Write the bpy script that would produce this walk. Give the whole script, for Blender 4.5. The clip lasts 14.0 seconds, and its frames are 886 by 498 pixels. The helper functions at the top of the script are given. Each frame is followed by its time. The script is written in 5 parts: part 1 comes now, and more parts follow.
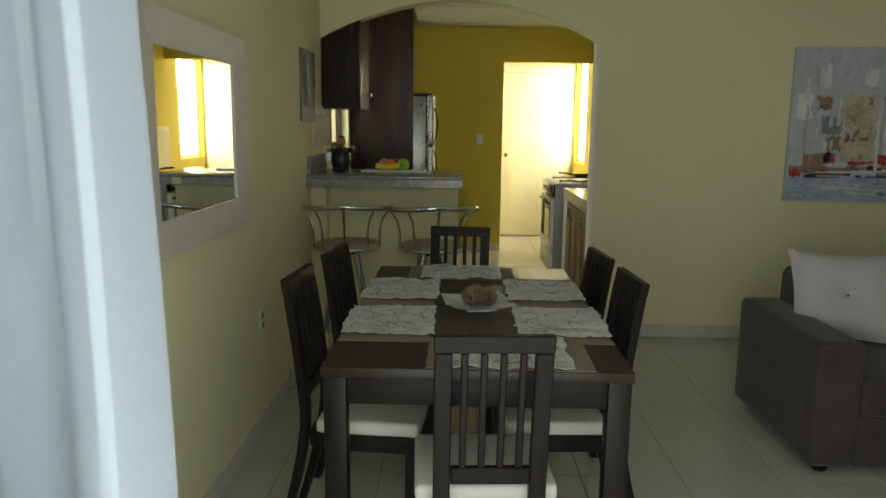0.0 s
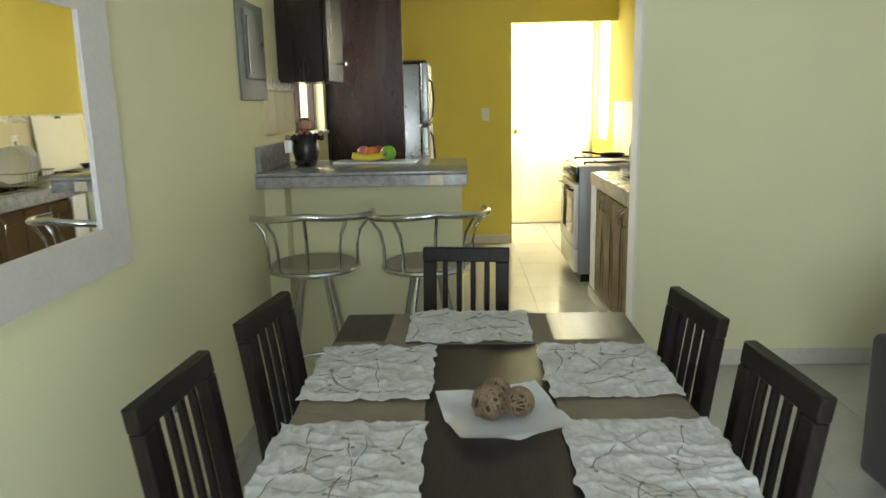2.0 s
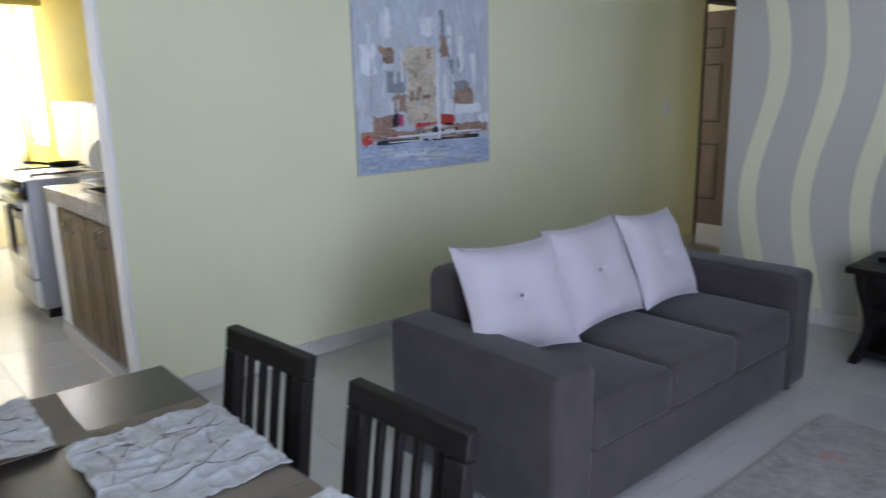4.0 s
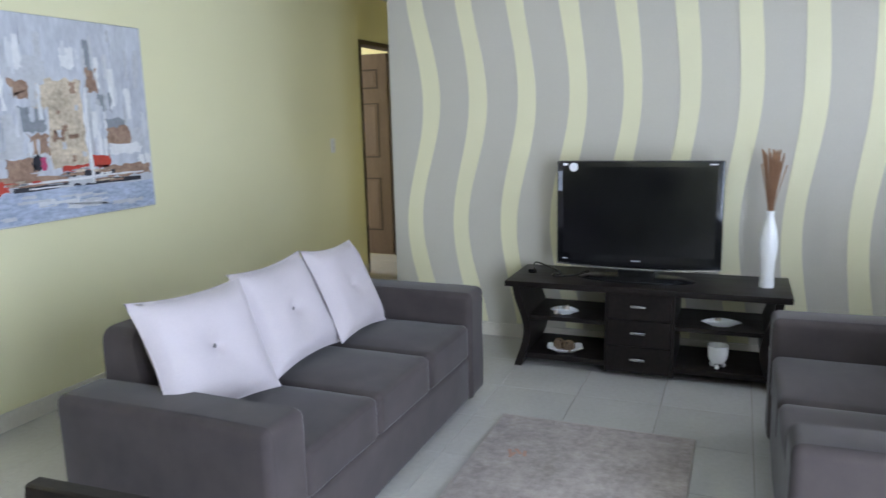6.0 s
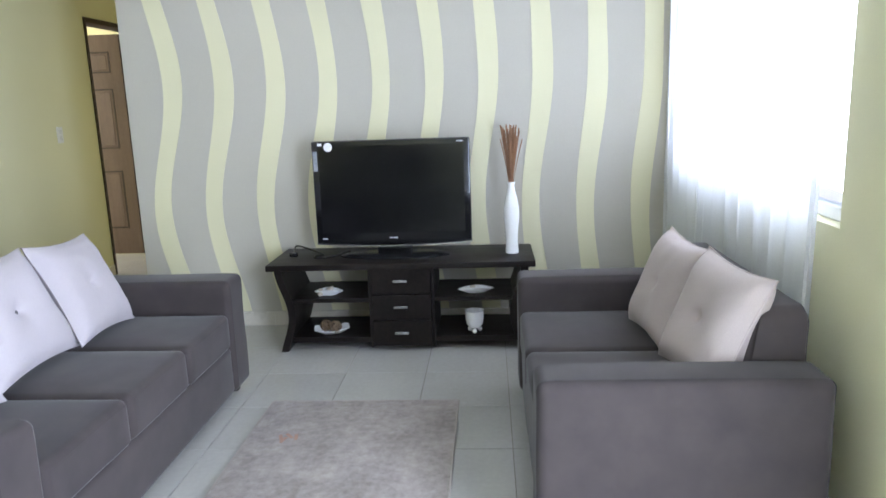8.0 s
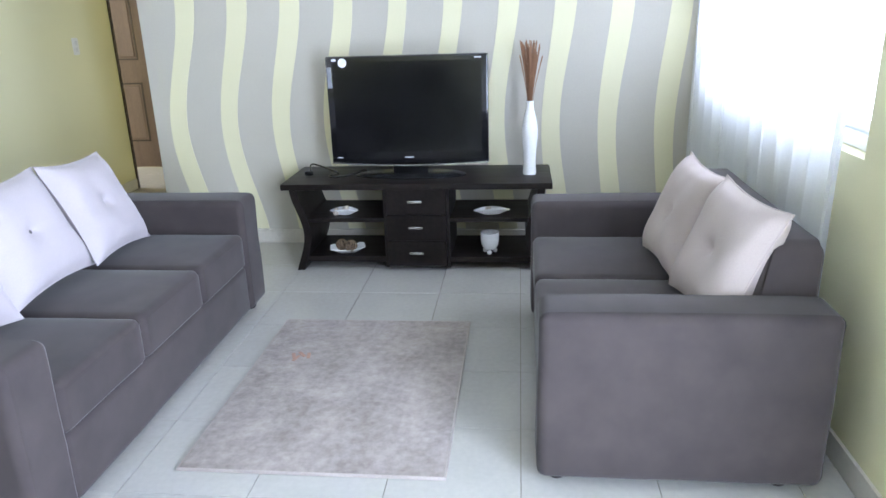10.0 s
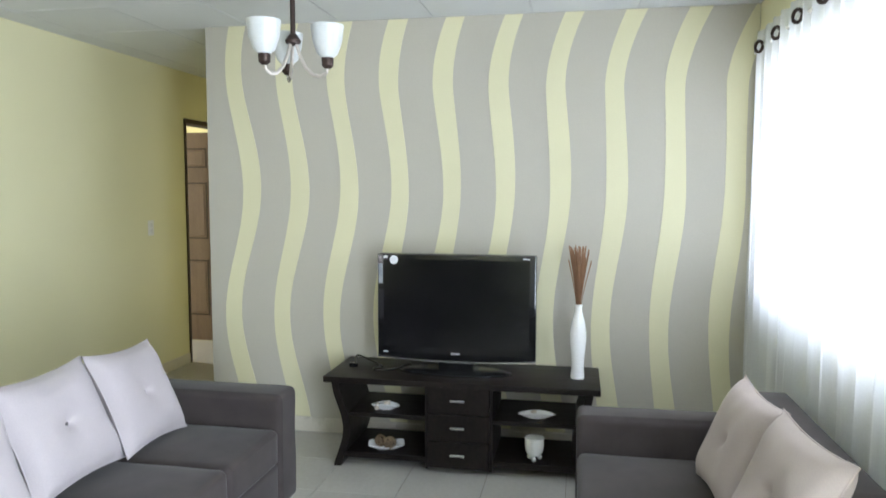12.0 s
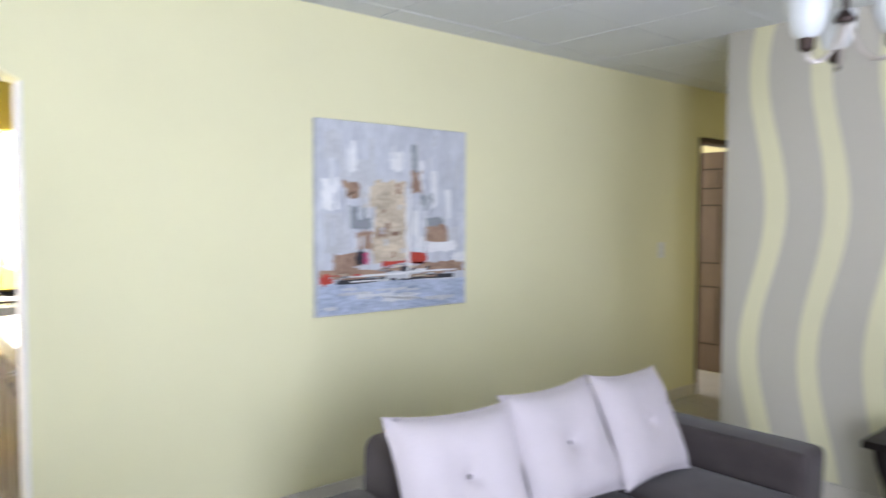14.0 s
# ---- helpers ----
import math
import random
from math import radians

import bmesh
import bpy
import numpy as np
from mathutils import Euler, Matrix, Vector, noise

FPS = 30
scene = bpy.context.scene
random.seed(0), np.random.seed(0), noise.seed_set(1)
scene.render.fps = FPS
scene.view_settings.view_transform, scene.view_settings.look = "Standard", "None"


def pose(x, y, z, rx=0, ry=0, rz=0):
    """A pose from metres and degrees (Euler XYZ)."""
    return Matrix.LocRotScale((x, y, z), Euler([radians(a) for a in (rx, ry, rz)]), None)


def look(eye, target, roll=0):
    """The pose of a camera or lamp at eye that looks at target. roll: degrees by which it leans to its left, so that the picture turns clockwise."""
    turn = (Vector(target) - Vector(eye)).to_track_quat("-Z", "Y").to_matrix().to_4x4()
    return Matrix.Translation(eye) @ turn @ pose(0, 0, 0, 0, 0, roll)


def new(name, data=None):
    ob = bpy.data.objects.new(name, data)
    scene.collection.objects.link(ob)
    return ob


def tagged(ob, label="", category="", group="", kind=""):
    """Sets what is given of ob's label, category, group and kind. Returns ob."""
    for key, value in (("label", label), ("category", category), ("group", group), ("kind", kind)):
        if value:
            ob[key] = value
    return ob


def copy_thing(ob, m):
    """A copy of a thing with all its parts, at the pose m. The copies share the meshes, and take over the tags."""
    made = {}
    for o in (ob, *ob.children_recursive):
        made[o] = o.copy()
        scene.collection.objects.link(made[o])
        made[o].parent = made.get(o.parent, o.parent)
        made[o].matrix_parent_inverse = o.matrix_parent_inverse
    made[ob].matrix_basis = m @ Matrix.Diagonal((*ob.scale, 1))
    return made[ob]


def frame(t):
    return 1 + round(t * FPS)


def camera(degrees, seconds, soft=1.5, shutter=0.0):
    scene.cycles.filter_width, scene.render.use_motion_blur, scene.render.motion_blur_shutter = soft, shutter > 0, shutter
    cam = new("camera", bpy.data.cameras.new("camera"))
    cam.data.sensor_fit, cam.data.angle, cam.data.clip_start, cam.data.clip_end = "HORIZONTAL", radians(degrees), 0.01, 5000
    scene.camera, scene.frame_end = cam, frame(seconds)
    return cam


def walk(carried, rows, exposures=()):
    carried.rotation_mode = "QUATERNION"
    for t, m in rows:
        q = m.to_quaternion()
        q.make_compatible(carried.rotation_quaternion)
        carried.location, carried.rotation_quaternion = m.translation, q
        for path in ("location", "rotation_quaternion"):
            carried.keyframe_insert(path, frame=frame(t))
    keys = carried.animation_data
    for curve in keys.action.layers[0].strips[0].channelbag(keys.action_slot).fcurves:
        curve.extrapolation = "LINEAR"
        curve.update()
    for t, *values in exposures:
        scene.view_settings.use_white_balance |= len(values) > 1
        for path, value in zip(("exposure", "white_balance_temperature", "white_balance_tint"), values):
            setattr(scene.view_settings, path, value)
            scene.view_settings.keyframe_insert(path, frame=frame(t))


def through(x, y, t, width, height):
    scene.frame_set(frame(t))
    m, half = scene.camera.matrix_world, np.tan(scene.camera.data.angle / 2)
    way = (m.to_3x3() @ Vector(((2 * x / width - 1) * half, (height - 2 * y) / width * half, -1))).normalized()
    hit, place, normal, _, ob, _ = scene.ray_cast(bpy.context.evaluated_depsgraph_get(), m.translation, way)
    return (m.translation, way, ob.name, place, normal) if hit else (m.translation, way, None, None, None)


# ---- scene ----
cam = camera(63.4, 14.0, soft=1.5, shutter=0.4)
PATH = [
    (0, (0.461, 2.262, 1.367), (0.429, 4.233, 1.029), 0.7),
    (0.5, (0.479, 2.561, 1.353), (0.443, 4.515, 0.927), -0.5),
    (1, (0.52, 2.869, 1.358), (0.463, 4.813, 0.89), -1.5),
    (1.5, (0.507, 3.134, 1.379), (0.432, 5.091, 0.972), -1.4),
    (2, (0.473, 3.358, 1.366), (0.422, 5.316, 0.961), -1.2),
    (2.5, (0.461, 3.544, 1.366), (0.628, 5.491, 0.939), -1.9),
    (3, (0.437, 3.666, 1.365), (1.033, 5.521, 0.914), -0.8),
    (3.5, (0.382, 3.731, 1.373), (1.39, 5.399, 0.921), -1.1),
    (4, (0.405, 3.75, 1.376), (1.685, 5.221, 0.932), -1.3),
    (4.2, (0.427, 3.761, 1.387), (1.797, 5.15, 0.947), -0.4),
    (6.3, (0.42, 3.856, 1.359), (2.287, 4.48, 1.006), -1.7),
    (6.5, (0.426, 3.861, 1.356), (2.323, 4.388, 1.008), -1.6),
    (7, (0.427, 3.844, 1.343), (2.373, 4.158, 1.006), -1.4),
    (7.5, (0.44, 3.806, 1.339), (2.406, 3.953, 1.003), -1.6),
    (8, (0.437, 3.81, 1.299), (2.392, 3.943, 0.898), -2.0),
    (8.5, (0.426, 3.81, 1.286), (2.348, 3.938, 0.749), -1.9),
    (8.7, (0.431, 3.829, 1.269), (2.337, 3.951, 0.674), -1.5),
    (10.8, (0.507, 3.712, 1.38), (2.404, 4.002, 0.816), -1.9),
    (11, (0.511, 3.715, 1.389), (2.421, 4.019, 0.882), -1.7),
    (11.5, (0.537, 3.703, 1.436), (2.482, 4.045, 1.118), -0.8),
    (12, (0.559, 3.703, 1.455), (2.518, 4.073, 1.29), 0.1),
    (12.5, (0.583, 3.703, 1.464), (2.532, 4.152, 1.444), 0.4),
    (13, (0.614, 3.713, 1.458), (2.453, 4.499, 1.462), 0.5),
    (13.5, (0.711, 3.773, 1.45), (2.389, 4.86, 1.39), 0.0),
    (14, (0.813, 3.879, 1.414), (2.105, 5.403, 1.32), 0.2),
]
EXPOSURES = [(0.0, -1.75, 7400, 2), (0.5, -1.08, 7000, 0), (1.0, -0.70, 6800, 3), (1.5, -0.55, 6650, 5), (2.0, -0.46, 6500, 6), (2.5, -0.29, 5650, 12), (3.0, -0.31, 5420, 18), (4.0, -0.33, 5350, 24), (6.5, 0.55, 5750, 18), (7.5, 0.66, 5850, 18), (8.5, 0.86, 5500, 20), (11.0, 1.02, 5500, 20), (11.5, 0.97, 5800, 16), (12.0, 0.60, 6050, 14), (12.5, 0.32, 6150, 13), (13.0, 0.25, 6200, 14), (14.0, 0.54, 5950, 24)]
walk(cam, [(t, look(eye, target, roll)) for t, eye, target, roll in PATH], EXPOSURES)

# ---- exposure of the walk, world, sun and large lights ----
world = bpy.data.worlds.new("world")
scene.world = world
world.use_nodes = True
wn = world.node_tree.nodes
sky = wn.new("ShaderNodeTexSky")
sky.sky_type, sky.sun_disc = "NISHITA", False
sky.sun_elevation, sky.sun_rotation = radians(58), radians(60)
world.node_tree.links.new(sky.outputs["Color"], wn["Background"].inputs["Color"])
wn["Background"].inputs["Strength"].default_value = 0.12

sun_data = bpy.data.lights.new("sun", "SUN")
sun_data.energy, sun_data.angle, sun_data.color = 3.5, radians(0.5), (1.0, 0.95, 0.86)
sun = new("sun", sun_data)
sun.matrix_world = look((0, 0, 10), Vector((0, 0, 10)) - Vector((math.cos(radians(58)) * math.sin(radians(60)), math.cos(radians(58)) * math.cos(radians(60)), math.sin(radians(58)))))


def area(name, eye, target, sx, sy, watts, color=(1, 1, 1)):
    d = bpy.data.lights.new(name, "AREA")
    d.shape, d.size, d.size_y, d.energy, d.color = "RECTANGLE", sx, sy, watts, color
    ob = new(name, d)
    ob.matrix_world = look(eye, target)
    return ob


area("window_daylight", (3.45, 2.58, 1.45), (3.4, 5, 2.3), 1.5, 1.05, 21, (0.90, 0.96, 1.0))
area("entrance_daylight", (0.58, 2.60, 1.05), (1.6, 5, 1.70), 1.1, 1.9, 97, (0.84, 0.93, 1.0))
area("kitchen_window_daylight", (-0.72, 7.65, 1.55), (1.5, 7.9, 1.0), 0.75, 0.8, 36, (1.0, 0.98, 0.92))
# Added lamp behind an invented laundry opening, for the bright room beyond.
area("added_laundry_daylight", (2.35, 11.0, 1.6), (0.9, 10.9, 1.2), 0.9, 1.3, 1350, (1.0, 0.96, 0.82))
# Added lamp that brightens the room behind the hall door.
area("added_bedroom_light", (6.4, 9.35, 1.5), (6.4, 7, 1.2), 1.2, 1.2, 40, (1.0, 0.97, 0.9))

# ---- materials ----


def mat(name, color, rough=0.6, metal=0.0, vary=0.12, scale=6.0, fine=60.0, bump=0.0, tint=None, rvary=0.1, random_object=0.0, sheen=0.0, spec=0.5):
    """A surface with a slow stain and a fine grain, both in metres."""
    m = bpy.data.materials.new(name)
    m.use_nodes = True
    n, l = m.node_tree.nodes, m.node_tree.links
    b = n["Principled BSDF"]
    b.inputs["Metallic"].default_value = metal
    b.inputs["Specular IOR Level"].default_value = spec
    if sheen:
        b.inputs["Sheen Weight"].default_value = sheen
        b.inputs["Sheen Roughness"].default_value = 0.4
    geo = n.new("ShaderNodeNewGeometry")
    a, f = n.new("ShaderNodeTexNoise"), n.new("ShaderNodeTexNoise")
    a.inputs["Scale"].default_value, f.inputs["Scale"].default_value = scale, fine
    a.inputs["Detail"].default_value, f.inputs["Detail"].default_value = 4, 3
    for t in (a, f):
        l.new(geo.outputs["Position"], t.inputs["Vector"])
    add = n.new("ShaderNodeMath")
    add.operation = "MULTIPLY_ADD"
    l.new(f.outputs["Fac"], add.inputs[0])
    add.inputs[1].default_value = 0.5
    half = n.new("ShaderNodeMath")
    half.operation = "MULTIPLY"
    half.inputs[1].default_value = 0.5
    l.new(a.outputs["Fac"], half.inputs[0])
    l.new(half.outputs[0], add.inputs[2])
    ramp = n.new("ShaderNodeMix")
    ramp.data_type = "RGBA"
    dark = tuple(c * (1 - vary) for c in color)
    light = tuple(min(1, c * (1 + vary)) for c in (tint or color))
    ramp.inputs[6].default_value, ramp.inputs[7].default_value = (*dark, 1), (*light, 1)
    spread = n.new("ShaderNodeMapRange")
    spread.inputs[1].default_value, spread.inputs[2].default_value = 0.32, 0.68
    l.new(add.outputs[0], spread.inputs[0])
    l.new(spread.outputs[0], ramp.inputs[0])
    out = ramp.outputs[2]
    if random_object:
        info, hsv, mr = n.new("ShaderNodeObjectInfo"), n.new("ShaderNodeHueSaturation"), n.new("ShaderNodeMapRange")
        mr.inputs[3].default_value, mr.inputs[4].default_value = 1 - random_object, 1 + random_object
        l.new(info.outputs["Random"], mr.inputs[0])
        l.new(mr.outputs[0], hsv.inputs["Value"])
        l.new(out, hsv.inputs["Color"])
        out = hsv.outputs[0]
    l.new(out, b.inputs["Base Color"])
    rr = n.new("ShaderNodeMapRange")
    rr.inputs[3].default_value, rr.inputs[4].default_value = max(0.02, rough - rvary), min(1, rough + rvary)
    l.new(a.outputs["Fac"], rr.inputs[0])
    l.new(rr.outputs[0], b.inputs["Roughness"])
    if bump:
        bp = n.new("ShaderNodeBump")
        bp.inputs["Strength"].default_value, bp.inputs["Distance"].default_value = 1.0, bump
        l.new(f.outputs["Fac"], bp.inputs["Height"])
        l.new(bp.outputs[0], b.inputs["Normal"])
    return m


def stretched(m, sx, sy, sz):
    """Stretch a material's grain along an axis."""
    n, l = m.node_tree.nodes, m.node_tree.links
    geo = next(x for x in n if x.bl_idname == "ShaderNodeNewGeometry")
    mp = n.new("ShaderNodeMapping")
    mp.inputs["Scale"].default_value = (sx, sy, sz)
    l.new(geo.outputs["Position"], mp.inputs["Vector"])
    for t in [x for x in n if x.bl_idname == "ShaderNodeTexNoise"]:
        l.new(mp.outputs[0], t.inputs["Vector"])
    return m


M = {}
M["wall"] = mat("pale_yellow_paint", (0.77, 0.735, 0.47), 0.75, vary=0.04, scale=1.5, fine=180, bump=0.0006, spec=0.3)
M["kitchen_wall"] = mat("golden_yellow_paint", (0.70, 0.575, 0.115), 0.7, vary=0.05, scale=1.5, fine=180, bump=0.0006, spec=0.3)
M["grey_wall"] = mat("warm_grey_paint", (0.50, 0.475, 0.405), 0.75, vary=0.04, scale=1.5, fine=180, bump=0.0006, spec=0.3)
M["stripe"] = mat("stripe_paint", (0.71, 0.68, 0.46), 0.72, vary=0.04, scale=2, fine=180, bump=0.0004, spec=0.3)
M["hall_wall"] = mat("hall_paint", (0.76, 0.70, 0.38), 0.75, vary=0.04, scale=1.5, fine=180, bump=0.0006, spec=0.3)
M["white_trim"] = mat("white_trim_paint", (0.80, 0.79, 0.74), 0.5, vary=0.04, scale=4, fine=120)
M["ceiling"] = mat("ceiling_board", (0.70, 0.715, 0.71), 0.9, vary=0.04, scale=2.2, fine=240, bump=0.0012, spec=0.2)
M["grid"] = mat("ceiling_grid", (0.64, 0.65, 0.65), 0.6, vary=0.06)
M["tile"] = mat("floor_tile", (0.47, 0.455, 0.41), 0.14, vary=0.06, scale=3.5, fine=45, random_object=0.03, rvary=0.08)
M["grout"] = mat("grout", (0.24, 0.22, 0.18), 0.9, vary=0.15, scale=3, fine=90)
M["skirting"] = mat("skirting_tile", (0.62, 0.58, 0.50), 0.3, vary=0.06, scale=4, fine=50, random_object=0.02)
M["dark_wood"] = stretched(mat("espresso_wood", (0.011, 0.0085, 0.008), 0.42, vary=0.35, scale=9, fine=90, tint=(0.016, 0.012, 0.010), spec=0.17), 3, 0.5, 0.5)
M["table_wood"] = stretched(mat("espresso_tabletop", (0.015, 0.011, 0.009), 0.36, vary=0.35, scale=7, fine=80, tint=(0.028, 0.020, 0.015), spec=0.35), 4, 0.4, 1)
M["door_wood"] = stretched(mat("brown_door_wood", (0.16, 0.11, 0.082), 0.45, vary=0.22, scale=8, fine=110), 3, 3, 0.35)
M["cabinet_wood"] = stretched(mat("dark_cabinet_wood", (0.014, 0.008, 0.006), 0.25, vary=0.15, scale=3, fine=60, tint=(0.018, 0.009, 0.007), spec=0.35), 3, 3, 0.3)
M["base_wood"] = stretched(mat("brown_cabinet_wood", (0.060, 0.030, 0.016), 0.3, vary=0.18, scale=4, fine=80, tint=(0.08, 0.041, 0.020)), 3, 3, 0.3)
M["granite"] = mat("grey_granite", (0.30, 0.29, 0.29), 0.18, vary=0.45, scale=26, fine=190, rvary=0.06)
M["chrome"] = mat("brushed_chrome", (0.62, 0.62, 0.61), 0.22, metal=1.0, vary=0.06, scale=8, fine=140)
M["steel"] = mat("stainless_steel", (0.27, 0.27, 0.265), 0.28, metal=1.0, vary=0.08, scale=5, fine=120)
M["brass"] = mat("brass", (0.60, 0.45, 0.20), 0.25, metal=1.0, vary=0.1)
M["sofa"] = mat("grey_suede", (0.049, 0.040, 0.039), 0.85, vary=0.12, scale=2.2, fine=9, bump=0.0, sheen=0.22, tint=(0.062, 0.050, 0.047), spec=0.25)
M["cushion"] = mat("cream_cushion_fabric", (0.46, 0.415, 0.42), 0.9, vary=0.06, scale=8, fine=260, bump=0.001, sheen=0.2, spec=0.2)
M["beige_cushion"] = mat("beige_cushion_fabric", (0.50, 0.425, 0.385), 0.9, vary=0.06, scale=8, fine=260, bump=0.001, sheen=0.2, spec=0.2)
M["button"] = mat("dark_button", (0.10, 0.09, 0.09), 0.7, vary=0.1)
M["black_plastic"] = mat("black_gloss_plastic", (0.008, 0.008, 0.009), 0.12, vary=0.1)
M["screen"] = mat("black_screen", (0.004, 0.004, 0.005), 0.16, vary=0.1)
M["rug"] = mat("beige_rug", (0.30, 0.257, 0.228), 0.95, vary=0.22, scale=5.5, fine=38, bump=0.004, tint=(0.35, 0.305, 0.275), sheen=0.25, spec=0.1)
M["rug_edge"] = mat("rug_binding", (0.40, 0.35, 0.31), 0.9, vary=0.12, fine=150)
M["rug_motif"] = mat("rug_motif", (0.40, 0.24, 0.18), 0.95, vary=0.2, fine=150)
M["ceramic"] = mat("white_ceramic", (0.86, 0.86, 0.85), 0.08, vary=0.03)
M["white_enamel"] = mat("white_enamel", (0.78, 0.77, 0.73), 0.2, vary=0.03)
M["grey_enamel"] = mat("grey_enamel", (0.30, 0.31, 0.33), 0.3, vary=0.05)
M["frame_white"] = mat("silver_frame_paint", (0.56, 0.52, 0.49), 0.45, vary=0.08, scale=5, fine=80)
M["seat_fabric"] = mat("ivory_seat_fabric", (0.60, 0.58, 0.53), 0.8, vary=0.06, scale=7, fine=200, bump=0.0008)
M["mat_brown"] = mat("taupe_placemat", (0.205, 0.165, 0.115), 0.8, vary=0.2, scale=8, fine=300, bump=0.0008)
M["twig"] = mat("twig_ball", (0.21, 0.145, 0.085), 0.8, vary=0.35, scale=20, fine=160, bump=0.001)
# Dark brown that paints the shade in the gaps of the twig balls.
M["twig_gap"] = mat("twig_gap_shade", (0.05, 0.032, 0.02), 0.9, vary=0.3, scale=20)
M["panel_grey"] = mat("grey_painted_steel", (0.18, 0.19, 0.185), 0.6, metal=0.0, vary=0.08)
M["mirror"] = mat("mirror_silver", (0.92, 0.93, 0.92), 0.01, metal=1.0, vary=0.0, rvary=0.005)
M["dark_metal"] = mat("bronze_metal", (0.055, 0.036, 0.030), 0.4, metal=0.6, vary=0.2)
M["reed"] = mat("dry_reed", (0.28, 0.15, 0.08), 0.85, vary=0.25, scale=30, fine=200)
M["outdoor"] = mat("terrace_concrete", (0.42, 0.40, 0.36), 0.9, vary=0.15, scale=1.2, fine=40, bump=0.002)
M["plaster"] = mat("outer_plaster", (0.70, 0.66, 0.50), 0.85, vary=0.06, scale=1.5, fine=90, bump=0.002)
M["white_door"] = mat("cream_door_paint", (0.80, 0.76, 0.60), 0.45, vary=0.03, scale=4, fine=120)


def curtain_material(name, through, color):
    m = bpy.data.materials.new(name)
    m.use_nodes = True
    n, l = m.node_tree.nodes, m.node_tree.links
    n.remove(n["Principled BSDF"])
    d, t, c = n.new("ShaderNodeBsdfDiffuse"), n.new("ShaderNodeBsdfTranslucent"), n.new("ShaderNodeBsdfTransparent")
    geo, w = n.new("ShaderNodeNewGeometry"), n.new("ShaderNodeTexNoise")
    w.inputs["Scale"].default_value = 140
    l.new(geo.outputs["Position"], w.inputs["Vector"])
    mixc = n.new("ShaderNodeMix")
    mixc.data_type = "RGBA"
    mixc.inputs[6].default_value, mixc.inputs[7].default_value = (*[x * 0.9 for x in color], 1), (*color, 1)
    l.new(w.outputs["Fac"], mixc.inputs[0])
    for s in (d, t):
        l.new(mixc.outputs[2], s.inputs["Color"])
    m1, m2 = n.new("ShaderNodeMixShader"), n.new("ShaderNodeMixShader")
    m1.inputs[0].default_value, m2.inputs[0].default_value = 0.5, through
    l.new(d.outputs[0], m1.inputs[1])
    l.new(t.outputs[0], m1.inputs[2])
    l.new(m1.outputs[0], m2.inputs[1])
    l.new(c.outputs[0], m2.inputs[2])
    l.new(m2.outputs[0], n["Material Output"].inputs["Surface"])
    return m


M["sheer"] = curtain_material("sheer_white_fabric", 0.35, (0.86, 0.88, 0.92))
M["curtain"] = curtain_material("white_curtain_fabric", 0.04, (0.47, 0.52, 0.60))


def glass_material(name, tint=(1, 1, 1), rough=0.0):
    m = bpy.data.materials.new(name)
    m.use_nodes = True
    b = m.node_tree.nodes["Principled BSDF"]
    b.inputs["Base Color"].default_value = (*tint, 1)
    b.inputs["Roughness"].default_value = rough
    b.inputs["Transmission Weight"].default_value = 1.0
    b.inputs["IOR"].default_value = 1.45
    return m


M["glass"] = glass_material("window_glass")

# ---- shapes ----


def box_bm(x0, x1, y0, y1, z0, z1, bevel=0.0, seg=2, bm=None):
    out = bmesh.new()
    vs = [out.verts.new((x, y, z)) for z in (z0, z1) for y in (y0, y1) for x in (x0, x1)]
    for f in ((0, 2, 3, 1), (4, 5, 7, 6), (0, 1, 5, 4), (2, 6, 7, 3), (0, 4, 6, 2), (1, 3, 7, 5)):
        out.faces.new([vs[i] for i in f])
    if bevel:
        bmesh.ops.bevel(out, geom=list(out.edges), offset=bevel, segments=seg, profile=0.6, affect="EDGES")
    return out if bm is None else join(bm, out)


def join(bm, other, m=None):
    if m is not None:
        other.transform(m)
    me = bpy.data.meshes.new("tmp")
    other.to_mesh(me)
    other.free()
    bm.from_mesh(me)
    bpy.data.meshes.remove(me)
    return bm


def tube_bm(path, r, sides=8, close=False, bm=None, taper=None):
    """A round bar along a path of points."""
    out = bmesh.new()
    pts = [Vector(p) for p in path]
    rings = []
    up = Vector((0, 0, 1))
    for i, p in enumerate(pts):
        a = pts[i - 1] if i or close else pts[0]
        b = pts[(i + 1) % len(pts)] if i < len(pts) - 1 or close else pts[-1]
        d = (b - a).normalized()
        u = d.cross(up if abs(d.z) < 0.95 else Vector((1, 0, 0))).normalized()
        v = d.cross(u)
        rr = r if taper is None else r + (taper - r) * i / max(1, len(pts) - 1)
        rings.append([out.verts.new(p + rr * (math.cos(2 * math.pi * k / sides) * u + math.sin(2 * math.pi * k / sides) * v)) for k in range(sides)])
    n = len(rings)
    for i in range(n if close else n - 1):
        a, b = rings[i], rings[(i + 1) % n]
        for k in range(sides):
            out.faces.new((a[k], a[(k + 1) % sides], b[(k + 1) % sides], b[k]))
    if not close:
        out.faces.new(rings[0][::-1])
        out.faces.new(rings[-1])
    bmesh.ops.recalc_face_normals(out, faces=out.faces)
    return out if bm is None else join(bm, out)


